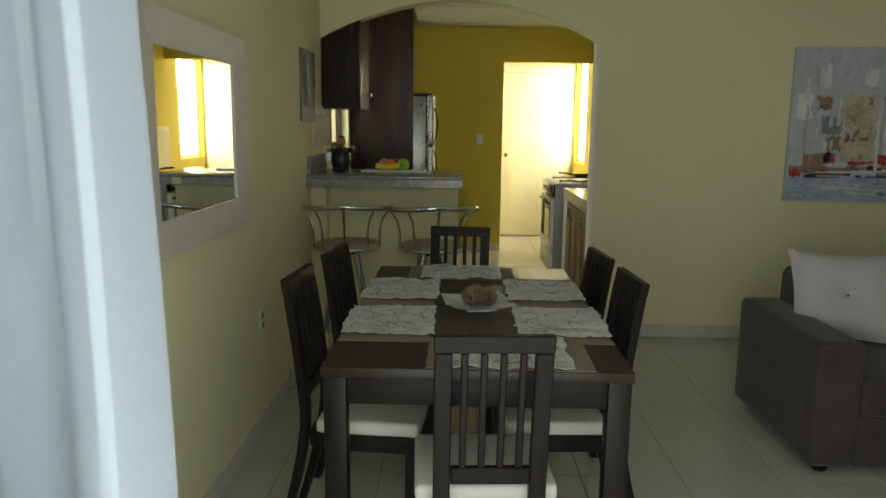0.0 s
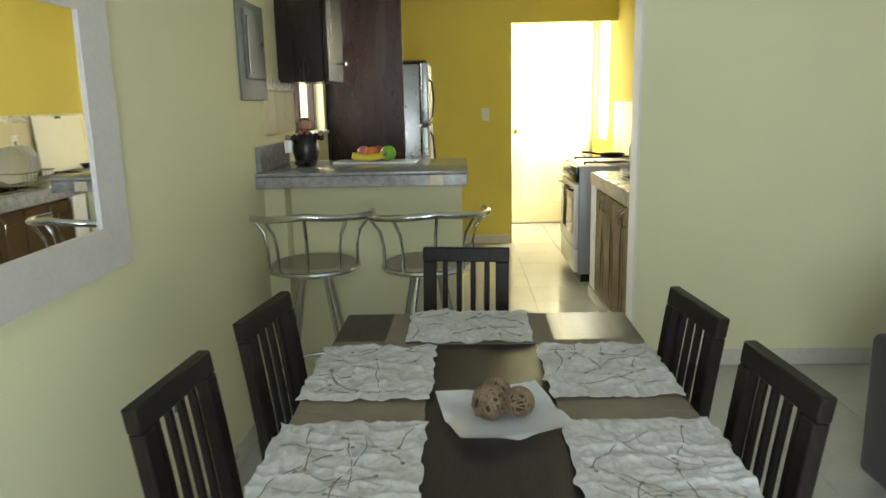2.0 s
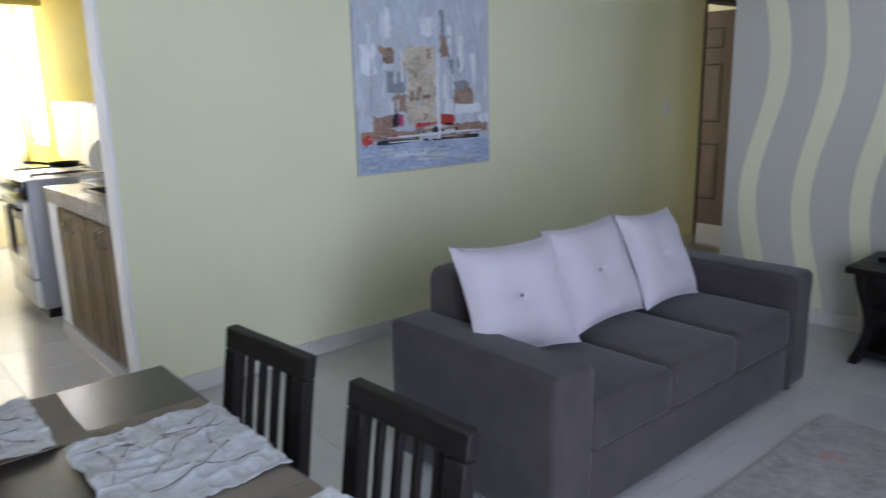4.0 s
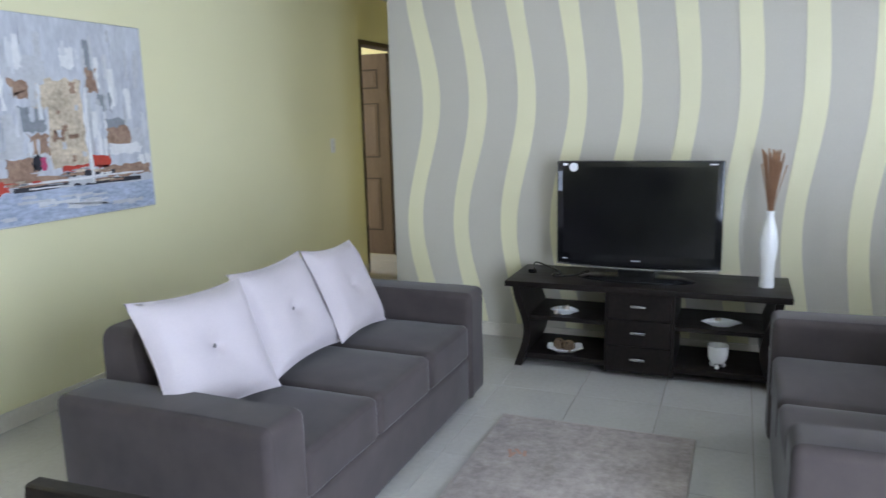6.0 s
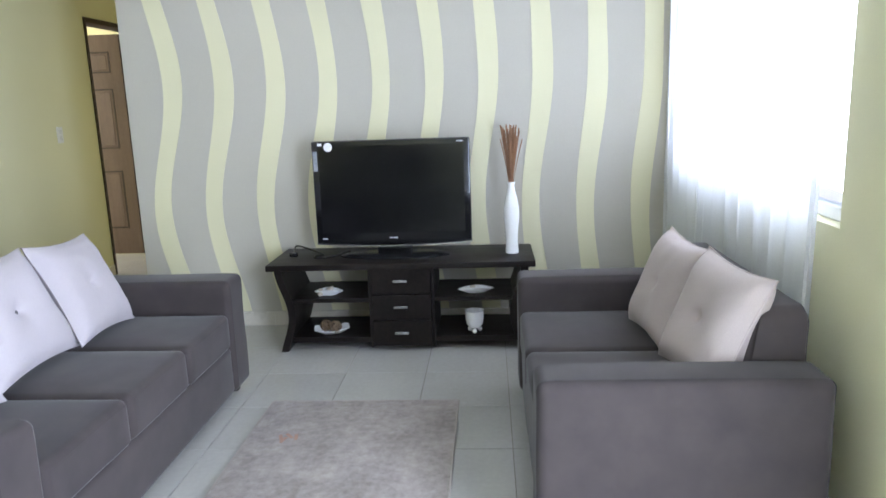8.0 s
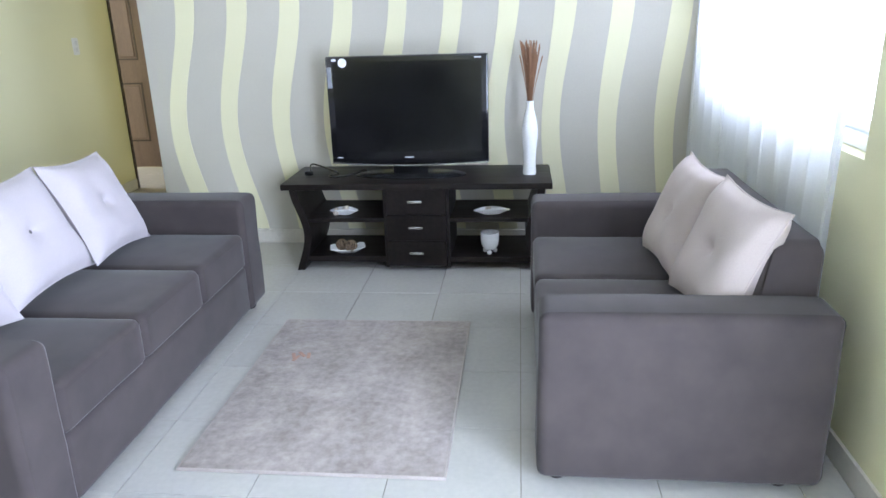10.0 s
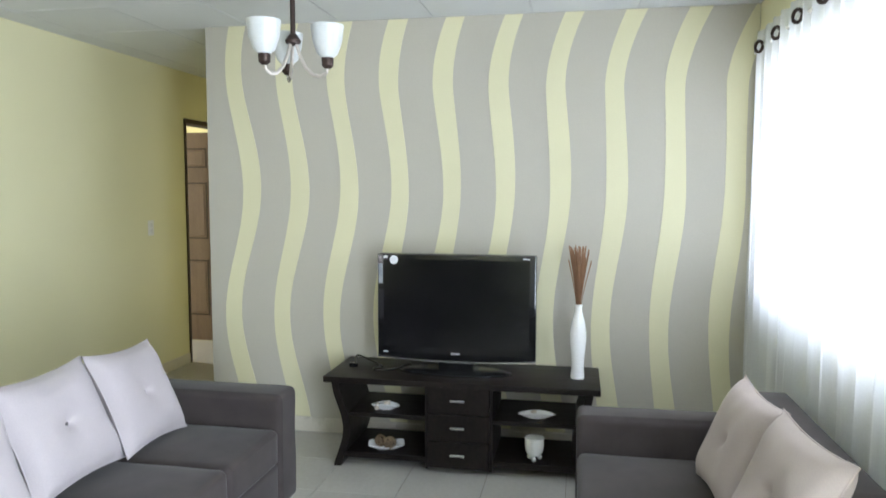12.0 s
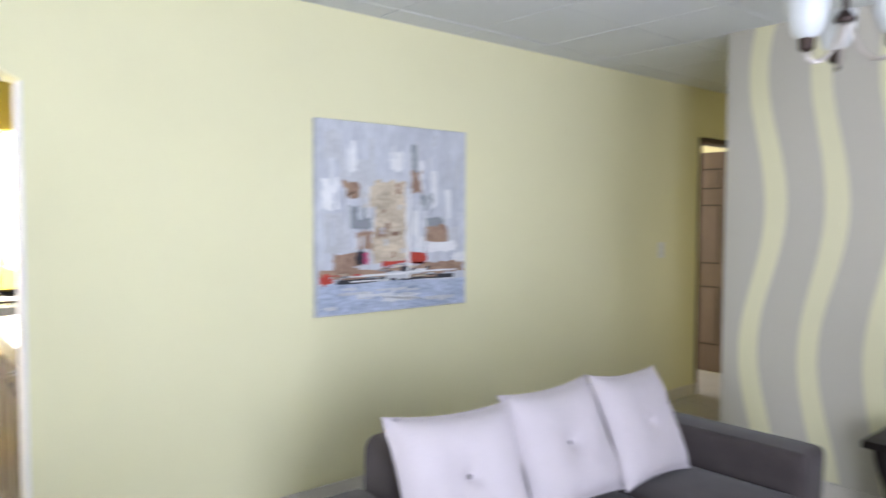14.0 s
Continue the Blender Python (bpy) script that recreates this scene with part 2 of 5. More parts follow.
def lathe_bm(profile, sides=24, bm=None):
    """Profile of (radius, z), turned round z."""
    out = bmesh.new()
    rings = []
    for r, z in profile:
        rings.append([out.verts.new((max(r, 1e-4) * math.cos(2 * math.pi * k / sides), max(r, 1e-4) * math.sin(2 * math.pi * k / sides), z)) for k in range(sides)])
    for a, b in zip(rings, rings[1:]):
        for k in range(sides):
            out.faces.new((a[k], a[(k + 1) % sides], b[(k + 1) % sides], b[k]))
    out.faces.new(rings[0][::-1])
    out.faces.new(rings[-1])
    bmesh.ops.recalc_face_normals(out, faces=out.faces)
    return out if bm is None else join(bm, out)


def loop_bm(outline, depth, bevel=0.0):
    """A flat outline in x, z, given thickness along y."""
    out = bmesh.new()
    a = [out.verts.new((x, 0, z)) for x, z in outline]
    b = [out.verts.new((x, depth, z)) for x, z in outline]
    out.faces.new(a)
    out.faces.new(b[::-1])
    n = len(a)
    for i in range(n):
        out.faces.new((a[i], b[i], b[(i + 1) % n], a[(i + 1) % n]))
    bmesh.ops.recalc_face_normals(out, faces=out.faces)
    if bevel:
        bmesh.ops.bevel(out, geom=list(out.edges), offset=bevel, segments=1, affect="EDGES")
    return out


def mesh_of(name, bm, material, smooth=True):
    me = bpy.data.meshes.new(name)
    bm.to_mesh(me)
    bm.free()
    me.materials.append(material)
    if smooth:
        for p in me.polygons:
            p.use_smooth = True
        me.set_sharp_from_angle(angle=radians(38))
    return me


def part(name, bm, material, parent, label="", smooth=True):
    ob = new(name, mesh_of(name, bm, material, smooth))
    ob.parent = parent
    return tagged(ob, label)


def thing(name, label, category, m=None, group="", kind=""):
    ob = new(name)
    if m is not None:
        ob.matrix_world = m
    return tagged(ob, label, category, group, kind)


def solid(name, bm, material, label, category, m=None, group="", kind="", smooth=True):
    ob = new(name, mesh_of(name, bm, material, smooth))
    if m is not None:
        ob.matrix_world = m
    return tagged(ob, label, category, group, kind)


def structure(name, bm, material, label, category, smooth=False):
    return solid(name, bm, material, label, category, kind="structure", smooth=smooth)


def boxes(*rows):
    bm = bmesh.new()
    for r in rows:
        box_bm(*r, bm=bm)
    return bm


# ---- the shell ----
CEIL = 2.412
XL, XS, YW, YP = -0.40, 4.57, 2.80, 6.90       # mirror wall, striped wall, window wall, picture wall
YK, XK = 10.20, 1.93                            # kitchen end wall, kitchen worktop wall

structure("floor", box_bm(-0.55, 8.0, 1.0, 12.2, -0.12, -0.004), M["grout"], "sand-coloured grout bed under the floor tiles", "floor")
structure("ground", box_bm(-60, 60, -60, 60, -0.3, -0.13), M["outdoor"], "pale concrete ground outside the house", "ground")

structure("wall_west", boxes((XL - 0.15, XL, YW - 0.15, 7.20, 0, CEIL), (XL - 0.15, XL, 8.05, 11.6, 0, CEIL), (XL - 0.15, XL, 7.20, 8.05, 0, 1.20), (XL - 0.15, XL, 7.20, 8.05, 2.05, CEIL)), M["wall"], "pale yellow painted dining room wall", "wall")
DX0, DX1, WX0, WX1, WZ0, WZ1 = -0.05, 1.35, 2.55, 4.38, 0.90, 2.06
structure("wall_south", boxes((XL, DX0, YW - 0.15, YW, 0, CEIL), (DX0, DX1, YW - 0.15, YW, 2.12, CEIL), (DX1, WX0, YW - 0.15, YW, 0, CEIL),
          (WX0, WX1, YW - 0.15, YW, 0, WZ0), (WX0, WX1, YW - 0.15, YW, WZ1, CEIL), (WX1, XS + 0.15, YW - 0.15, YW, 0, CEIL)), M["wall"], "pale yellow painted wall with entrance and window", "wall")
YE = 5.90
wall_east = structure("wall_east", box_bm(XS, XS + 0.15, YW, YE, 0, CEIL), M["grey_wall"], "warm grey feature wall with wavy yellow stripes", "wall")
structure("wall_hall", box_bm(XS + 0.15, 7.6, YE - 0.15, YE, 0, CEIL), M["hall_wall"], "yellow painted hallway wall", "wall")
structure("wall_hall_end", box_bm(7.6, 7.75, YE - 0.15, 9.6, 0, CEIL), M["hall_wall"], "yellow painted wall at the end of the hallway", "wall")
HX0, HX1 = 6.015, 6.86
structure("wall_north", boxes((1.35, HX0, YP, YP + 0.13, 0, CEIL), (HX0, HX1, YP, YP + 0.13, 2.035, CEIL), (HX1, 7.6, YP, YP + 0.13, 0, CEIL)), M["wall"], "pale yellow painted wall behind the sofa", "wall")
# Unseen walls; the gap in the far one is made up for the lamp.
structure("wall_bedroom", boxes((5.0, 5.15, YP + 0.13, 9.6, 0, CEIL), (5.15, 5.8, 9.45, 9.6, 0, CEIL), (7.0, 7.6, 9.45, 9.6, 0, CEIL), (5.8, 7.0, 9.45, 9.6, 0, 0.9), (5.8, 7.0, 9.45, 9.6, 2.1, CEIL)), M["wall"], "unseen pale yellow bedroom walls with an added light opening", "wall")

# arch between dining room and kitchen
AX0, AX1, AS, AR = XL, 1.35, 1.90, 0.235
half = (AX1 - AX0) / 2
outline = [(AX0, CEIL), (AX0, AS)]
for i in range(1, 40):
    dx = -half + 2 * half * i / 40
    outline.append(((AX0 + AX1) / 2 + dx, AS + AR * (1 - abs(dx / half) ** 2.0)))
outline += [(AX1, AS), (AX1, CEIL)]
arch = loop_bm(outline, 0.13)
arch.transform(Matrix.Translation((0, YP, 0)))
structure("wall_arch", arch, M["wall"], "pale yellow wall with a flat arch into the kitchen", "wall")
structure("trim", box_bm(1.338, 1.349, YP - 0.004, YP + 0.134, 0, AS), M["white_trim"], "white painted edge of the kitchen opening", "trim")

structure("wall_kitchen_end", boxes((XL, 0.963, YK, YK + 0.12, 0, CEIL), (0.963, XK, YK, YK + 0.12, 2.05, CEIL)), M["kitchen_wall"], "golden yellow painted kitchen wall with a doorway", "wall")
# The gap at the laundry end is invented to let the added lamp in.
structure("wall_kitchen_east", boxes((XK, XK + 0.15, YP + 0.13, 10.55, 0, CEIL), (XK, XK + 0.15, 10.55, 11.3, 0, 0.95), (XK, XK + 0.15, 10.55, 11.3, 2.15, CEIL), (XK, XK + 0.15, 11.3, 11.6, 0, CEIL)), M["kitchen_wall"], "golden yellow painted kitchen wall above wall tiles", "wall")
structure("wall_laundry_end", box_bm(XL, XK + 0.15, 11.36, 11.5, 0, CEIL), M["white_door"], "cream painted laundry wall", "wall")
structure("wall_laundry_west", box_bm(0.55, 0.65, YK + 0.12, 11.36, 0, CEIL), M["white_door"], "cream painted laundry side wall", "wall")


# ceiling boards in a metal grid, one mesh
def ceiling_mesh():
    bm = bmesh.new()
    s, x = 0.551, 4.04 - 0.551 * 9
    while x < 7.6:
        y = 3.965 - 0.551 * 3
        while y < 11.5:
            dz = random.uniform(-0.002, 0.002)
            box_bm(max(x + 0.005, -0.4), min(x + s - 0.005, 7.6), max(y + 0.005, 2.8), min(y + s - 0.005, 11.5), CEIL + 0.001 + dz, CEIL + 0.007 + dz, bm=bm) if x + s - 0.02 > -0.4 and y + s > 2.85 else None
            y += s
        x += s
    return bm


structure("ceiling_grid", box_bm(-0.55, 7.75, 2.65, 11.6, CEIL + 0.009, CEIL + 0.05), M["grid"], "grey metal grid and void above the ceiling boards", "ceiling grid")
structure("ceiling", ceiling_mesh(), M["ceiling"], "white suspended ceiling boards in a grid", "ceiling")

# wavy painted stripes
for i in range(10):
    yc = 5.678 - 0.3028 * i
    bm = bmesh.new()
    rows = []
    for k in range(61):
        z = 0.09 + (CEIL - 0.092) * k / 60
        swing = 0.067 - 0.0042 * i if z < 1.46 else 0.056 - 0.0058 * i
        mid = yc - 0.058 + swing * (1 - math.cos(2 * math.pi * (z - 1.46) / 1.52))
        mid -= (0.02 + 0.12 * i / 9) * max(0.0, (z - 2.0) / (CEIL - 2.0)) ** 1.6
        w = 0.054 + 0.004 * math.sin(z * 5 + i)
        lo, hi = max(mid - w, YW + 0.002), max(mid + w, YW + 0.004)
        rows.append([bm.verts.new((XS - d, y, z)) for d, y in ((0.003, lo), (0.003, hi), (-0.002, hi), (-0.002, lo))])
    for a, b in zip(rows, rows[1:]):
        for j in range(4):
            bm.faces.new((a[j], a[(j + 1) % 4], b[(j + 1) % 4], b[j]))
    bm.faces.new(rows[0][::-1])
    bm.faces.new(rows[-1])
    bmesh.ops.recalc_face_normals(bm, faces=bm.faces)
    part("painted_stripe", bm, M["stripe"], wall_east)

# ---- doors, windows, skirting ----
door = thing("door_1", "brown six-panel wooden door standing open into the bedroom", "door", pose(6.84, 7.05, 0, 0, 0, 90), kind="structure")
leaf = part("door_leaf", box_bm(0.0, 0.76, -0.018, 0.018, 0.01, 1.985, 0.003), M["door_wood"], door)


def raised_panels(leaf, material, xs, zs, y0, side, label="", field=None):
    for x0, x1 in xs:
        for z0, z1 in zs:
            bm = boxes((x0, x1, y0 - 0.003, y0 + 0.003, z0, z0 + 0.014), (x0, x1, y0 - 0.003, y0 + 0.003, z1 - 0.014, z1), (x0, x0 + 0.014, y0 - 0.003, y0 + 0.003, z0 + 0.014, z1 - 0.014), (x1 - 0.014, x1, y0 - 0.003, y0 + 0.003, z0 + 0.014, z1 - 0.014))
            part("panel_moulding", bm, material, leaf, label)
            part("door_panel", box_bm(x0 + 0.03, x1 - 0.03, y0 - 0.002 if side < 0 else y0 - 0.001, y0 + 0.004, z0 + 0.03, z1 - 0.03, 0.003, 1), field or material, leaf, label)


# Dark frame wood; on the leaf's mouldings it paints the panel shade lines.
M["frame_and_panel_shade"] = stretched(mat("dark_frame_shaded_moulding", (0.05, 0.033, 0.023), 0.5, vary=0.2, scale=8, fine=100), 3, 3, 0.4)
raised_panels(leaf, M["frame_and_panel_shade"], ((0.103, 0.326), (0.42, 0.643)), ((0.253, 0.785), (0.985, 1.518), (1.655, 1.84)), 0.0195, 1, field=M["door_wood"])
frame1 = thing("door_frame", "dark brown wooden frame round the bedroom doorway", "door frame", kind="structure")
part("jamb", box_bm(HX0 - 0.008, HX0 + 0.016, YP - 0.012, YP + 0.14, 0, 2.035, 0.003), M["frame_and_panel_shade"], frame1)
part("jamb", box_bm(HX1 - 0.025, HX1 + 0.02, YP - 0.012, YP + 0.14, 0, 2.035, 0.003), M["frame_and_panel_shade"], frame1)
part("head", box_bm(HX0 + 0.0165, HX1 - 0.025, YP - 0.012, YP + 0.14, 1.998, 2.035, 0.003), M["frame_and_panel_shade"], frame1)

ldoor = thing("door_2", "cream painted panel door closed at the laundry end", "door", pose(1.02, 11.33, 0), kind="structure")
lleaf = part("door_leaf", box_bm(0.0, 0.80, -0.02, 0.018, 0.01, 2.02, 0.003), M["white_door"], ldoor)
raised_panels(lleaf, M["white_door"], ((0.10, 0.36), (0.44, 0.70)), ((0.20, 0.85), (1.0, 1.80)), -0.0215, -1)
knob = lathe_bm([(0.004, 0), (0.022, 0.004), (0.022, 0.008), (0.010, 0.014), (0.012, 0.03), (0.026, 0.04), (0.024, 0.056), (0.004, 0.062)], 16)
knob.transform(pose(0.055, -0.02, 1.02, 90))
part("door_knob", knob, M["brass"], lleaf, "brass round door knob")
lf = thing("door_casing", "cream painted casing round the laundry door", "door frame", kind="structure")
for b in ((0.955, 1.018, 11.31, 11.358, 0, 2.09), (1.822, 1.885, 11.31, 11.358, 0, 2.09), (1.018, 1.822, 11.31, 11.358, 2.025, 2.09)):
    part("casing", box_bm(*b, 0.006, 2), M["white_door"], lf)

win = thing("window_1", "white-framed window behind the sheer curtain", "window", kind="structure")
for b in ((WX0, WX1, 2.70, 2.75, WZ0, WZ0 + 0.045), (WX0, WX1, 2.70, 2.75, WZ1 - 0.045, WZ1), (WX0, WX0 + 0.045, 2.70, 2.75, WZ0 + 0.045, WZ1 - 0.045), (WX1 - 0.045, WX1, 2.70, 2.75, WZ0 + 0.045, WZ1 - 0.045), (3.43, 3.475, 2.70, 2.75, WZ0 + 0.045, WZ1 - 0.045)):
    part("window_frame", box_bm(*b, 0.004, 1), M["white_trim"], win)
for x0, x1 in ((WX0 + 0.045, 3.43), (3.475, WX1 - 0.045)):
    p = part("pane", box_bm(x0, x1, 2.722, 2.728, WZ0 + 0.045, WZ1 - 0.045), M["glass"], win)
    p.visible_shadow = False
part("latch", box_bm(WX0 + 0.012, WX0 + 0.035, 2.75, 2.775, 1.02, 1.10, 0.004), M["dark_metal"], win, "dark metal window latch")

kwin = thing("window_2", "dark-framed kitchen window with narrow panes", "window", kind="structure")
KY0, KY1, KZ0, KZ1 = 7.20, 8.05, 1.20, 2.05
for b in ((-0.50, -0.46, KY0, KY1, KZ0, KZ0 + 0.035), (-0.50, -0.46, KY0, KY1, KZ1 - 0.035, KZ1), (-0.50, -0.46, KY0, KY0 + 0.035, KZ0 + 0.035, KZ1 - 0.035), (-0.50, -0.46, KY1 - 0.035, KY1, KZ0 + 0.035, KZ1 - 0.035), (-0.50, -0.46, 7.60, 7.63, KZ0 + 0.035, KZ1 - 0.035)):
    part("window_frame", box_bm(*b), M["dark_metal"], kwin)
for y0, y1 in ((KY0 + 0.035, 7.60), (7.63, KY1 - 0.035)):
    p = part("pane", box_bm(-0.485, -0.479, y0, y1, KZ0 + 0.035, KZ1 - 0.035), M["glass"], kwin)
    p.visible_shadow = False
part("window_sill", box_bm(-0.458, -0.37, KY0, KY1, KZ0 - 0.025, KZ0 - 0.002, 0.004, 1), M["white_trim"], kwin)


# Invented window: its pane covers the added opening and glows white.
lwin = thing("window_3", "added white frosted window that passes the laundry light", "window", kind="structure")
for b in ((10.552, 11.298, 0.952, 0.99), (10.552, 11.298, 2.11, 2.148), (10.552, 10.59, 0.991, 2.109), (11.26, 11.298, 0.991, 2.109)):
    part("window_frame", box_bm(XK + 0.05, XK + 0.09, *b), M["white_trim"], lwin)
part("pane", box_bm(XK + 0.066, XK + 0.072, 10.591, 11.259, 0.991, 2.109), M["sheer"], lwin, "added translucent white pane glowing from the lamp behind")


def skirting(name, runs):
    root = thing(name, "beige ceramic skirting tiles along the wall foot", "skirting", kind="structure")
    for axis, fixed, a, b, out in runs:
        n = max(1, round((b - a) / 0.40))
        for i in range(n):
            p, q = a + (b - a) * i / n + 0.001, a + (b - a) * (i + 1) / n - 0.001
            lo, hi = sorted((fixed, fixed + 0.011 * out))
            bm = box_bm(p, q, lo, hi, 0.002, 0.085) if axis == "x" else box_bm(lo, hi, p, q, 0.002, 0.085)
            part("skirting_tile", bm, M["skirting"], root, smooth=False)


skirting("baseboard", [("x", YP, 1.36, 6.0, -1), ("y", XL, YW, 6.60, 1), ("x", YW, 1.36, XS, 1), ("y", XS, YW + 0.012, YE, -1), ("x", YK, -0.38, 0.95, -1), ("x", YE, XS, 7.6, 1)])

# ---- curtains ----


def curtain(name, x0, x1, z0, z1, y, folds, amp, material, label, rod_x0, rod_x1, grommets, seed):
    rng = random.Random(seed)
    root = thing(name, label, "curtain")
    bm = bmesh.new()
    nx, nz = folds * 10, 24
    ph = [rng.uniform(0, 6.3) for _ in range(4)]
    grid = []
    for i in range(nx + 1):
        u = i / nx
        col = []
        for k in range(nz + 1):
            v = k / nz
            a = amp * (0.55 + 0.45 * (1 - v)) * math.sin(2 * math.pi * folds * u + 0.7 * math.sin(5 * u + ph[0]) + 0.4 * (1 - v) * math.sin(9 * u + ph[1]))
            a += 0.25 * amp * math.sin(2 * math.pi * folds * 2.3 * u + ph[2] + 2 * v)
            col.append(bm.verts.new((x0 + (x1 - x0) * u + 0.06 * u * (1 - v) * (folds < 5) + 0.012 * math.sin(7 * v + ph[3] + 11 * u) * (1 - v), y + a, z0 + (z1 - z0) * v + (0.006 * math.sin(30 * u) if k == 0 else 0))))
        grid.append(col)
    for i in range(nx):
        for k in range(nz):
            bm.faces.new((grid[i][k], grid[i + 1][k], grid[i + 1][k + 1], grid[i][k + 1]))
    part("curtain_fabric", bm, material, root)
    part("curtain_hem", tube_bm([grid_pt for grid_pt in [(x0 + (x1 - x0) * i / 40, y + amp * math.sin(2 * math.pi * folds * i / 40), z0 + 0.004) for i in range(41)]], 0.003, 5), material, root)
    for i in range(grommets):
        gx = x0 + (x1 - x0) * (i + 0.5) / grommets
        ring = tube_bm([(gx + 0.020 * math.cos(a), y + 0.022 + 0.012 * math.cos(a), z1 - 0.082 + 0.025 * math.sin(a)) for a in [2 * math.pi * j / 14 for j in range(14)]], 0.008, 6, close=True)
        part("grommet", ring, M["dark_metal"], root, "dark metal eyelet ring")
    rod = thing(name + "_rod", "thin white curtain rod fixed above the opening", "curtain rod")
    part("rod", tube_bm([(rod_x0, y - 0.002, z1 - 0.082), (rod_x1, y - 0.002, z1 - 0.082)], 0.007, 10), M["white_trim"], rod)
    for bx in (rod_x0 + 0.04, rod_x1 - 0.04):
        part("bracket", tube_bm([(bx, YW - 0.002, z1 - 0.082), (bx, y - 0.002, z1 - 0.082)], 0.006, 8), M["dark_metal"], rod)
    return root


curtain("window_curtain", 2.56, 4.395, 0.40, 2.215, 2.855, 13, 0.026, M["sheer"], "sheer white eyelet curtain drawn across the window", 2.46, 4.42, 6, 4)
curtain("door_curtain", -0.22, 0.136, 0.03, 2.20, 2.93, 3, 0.045, M["curtain"], "white curtain gathered beside the entrance", -0.32, 1.95, 4, 9)

# ---- dining table ----
TX0, TX1, TY0, TY1 = -0.405, 0.405, -0.685, 0.685
table = thing("dining_table", "espresso-stained wooden dining table with square legs", "table", pose(0.532, 4.709, 0, 0, 0, -0.7))
part("tabletop", box_bm(TX0, TX1, TY0, TY1, 0.722, 0.750, 0.004), M["table_wood"], table)
for x in (TX0 + 0.005, TX1 - 0.065):
    for y in (TY0 + 0.008, TY1 - 0.068):
        bm = box_bm(x, x + 0.06, y, y + 0.06, 0.0, 0.7215, 0.004)
        part("leg", bm, M["dark_wood"], table)
for b in ((TX0 + 0.066, TX1 - 0.066, TY0 + 0.018, TY0 + 0.038), (TX0 + 0.066, TX1 - 0.066, TY1 - 0.038, TY1 - 0.018), (TX0 + 0.015, TX0 + 0.035, TY0 + 0.07, TY1 - 0.07), (TX1 - 0.035, TX1 - 0.015, TY0 + 0.07, TY1 - 0.07)):
    part("apron", box_bm(*b, 0.645, 0.7215, 0.003), M["dark_wood"], table)


# ---- dining chairs: the seat looks along +y, the back stands at y = 0 ----
def dining_chair(m):
    c = thing("dining_chair", "espresso wooden dining chair with slatted back and ivory seat", "chair", m, "chairs round the dining table")
    w, h = 0.140, 0.893

    def back_y(z):
        return 0.0 if z < 0.45 else -0.055 * ((z - 0.45) / 0.45) ** 1.3

    def bar(x0, x1, z0, z1, t, n=10, curve=True):
        bm = bmesh.new()
        rings = []
        for i in range(n + 1):
            z = z0 + (z1 - z0) * i / n
            y = back_y(z) + 0.055 - (0.10 * (1 - z / 0.45) ** 1.5 if z < 0.45 else 0)
            rings.append([bm.verts.new((x, y + d, z)) for x, d in ((x0, 0), (x1, 0), (x1, t), (x0, t))])
        for a, b in zip(rings, rings[1:]):
            for k in range(4):
                bm.faces.new((a[k], a[(k + 1) % 4], b[(k + 1) % 4], b[k]))
        bm.faces.new(rings[0][::-1])
        bm.faces.new(rings[-1])
        bmesh.ops.recalc_face_normals(bm, faces=bm.faces)
        bmesh.ops.bevel(bm, geom=[e for e in bm.edges if len(e.link_faces) == 2 and e.calc_face_angle(0) > 0.9], offset=0.003, segments=1, affect="EDGES")
        return bm

    part("back_post", bar(-w, -w + 0.042, 0.0, h - 0.045, 0.028, 16), M["dark_wood"], c)
    part("back_post", bar(w - 0.042, w, 0.0, h - 0.045, 0.028, 16), M["dark_wood"], c)
    part("top_rail", bar(-w - 0.002, w + 0.002, h - 0.0445, h, 0.026, 3), M["dark_wood"], c)
    part("lower_rail", bar(-w + 0.043, w - 0.043, 0.50, 0.545, 0.022, 2), M["dark_wood"], c)
    for i in range(4):
        x = -0.069 + 0.046 * i
        part("back_slat", bar(x - 0.0085, x + 0.0085, 0.5455, h - 0.045, 0.014, 6), M["dark_wood"], c)
    for x in (-0.175, 0.135):
        part("leg", box_bm(x, x + 0.04, 0.40, 0.44, 0.0, 0.40, 0.003), M["dark_wood"], c)
    part("seat_frame", boxes((-0.175, 0.175, 0.405, 0.43, 0.36, 0.415), (-0.175, -0.15, 0.115, 0.404, 0.36, 0.415), (0.15, 0.175, 0.115, 0.404, 0.36, 0.415), (-0.149, 0.149, 0.09, 0.114, 0.36, 0.415)), M["dark_wood"], c)
    seat = box_bm(-0.185, 0.185, 0.118, 0.445, 0.4155, 0.462, 0.018, 3)
    part("seat", seat, M["seat_fabric"], c, "ivory upholstered seat pad")
    return c


chair = dining_chair(pose(0.559, 3.85, 0, 0, 0, 3))
for x, y, r in ((0.490, 5.680, 174), (-0.018, 5.005, -98), (-0.066, 4.557, -95), (1.040, 4.995, 95), (1.060, 4.575, 93)):
    copy_thing(chair, pose(x, y, 0, 0, 0, r))


# ---- place mats ----
def fabric_twigs():
    """White crinkled cloth with printed branches."""
    m = mat("white_branch_cloth", (0.47, 0.45, 0.41), 0.5, vary=0.16, scale=16, fine=70, bump=0.004, tint=(0.53, 0.53, 0.53))
    return m


M["cloth"] = fabric_twigs()
M["twig_print"] = mat("brown_twig_print", (0.20, 0.165, 0.13), 0.9, vary=0.25, scale=30, fine=200)


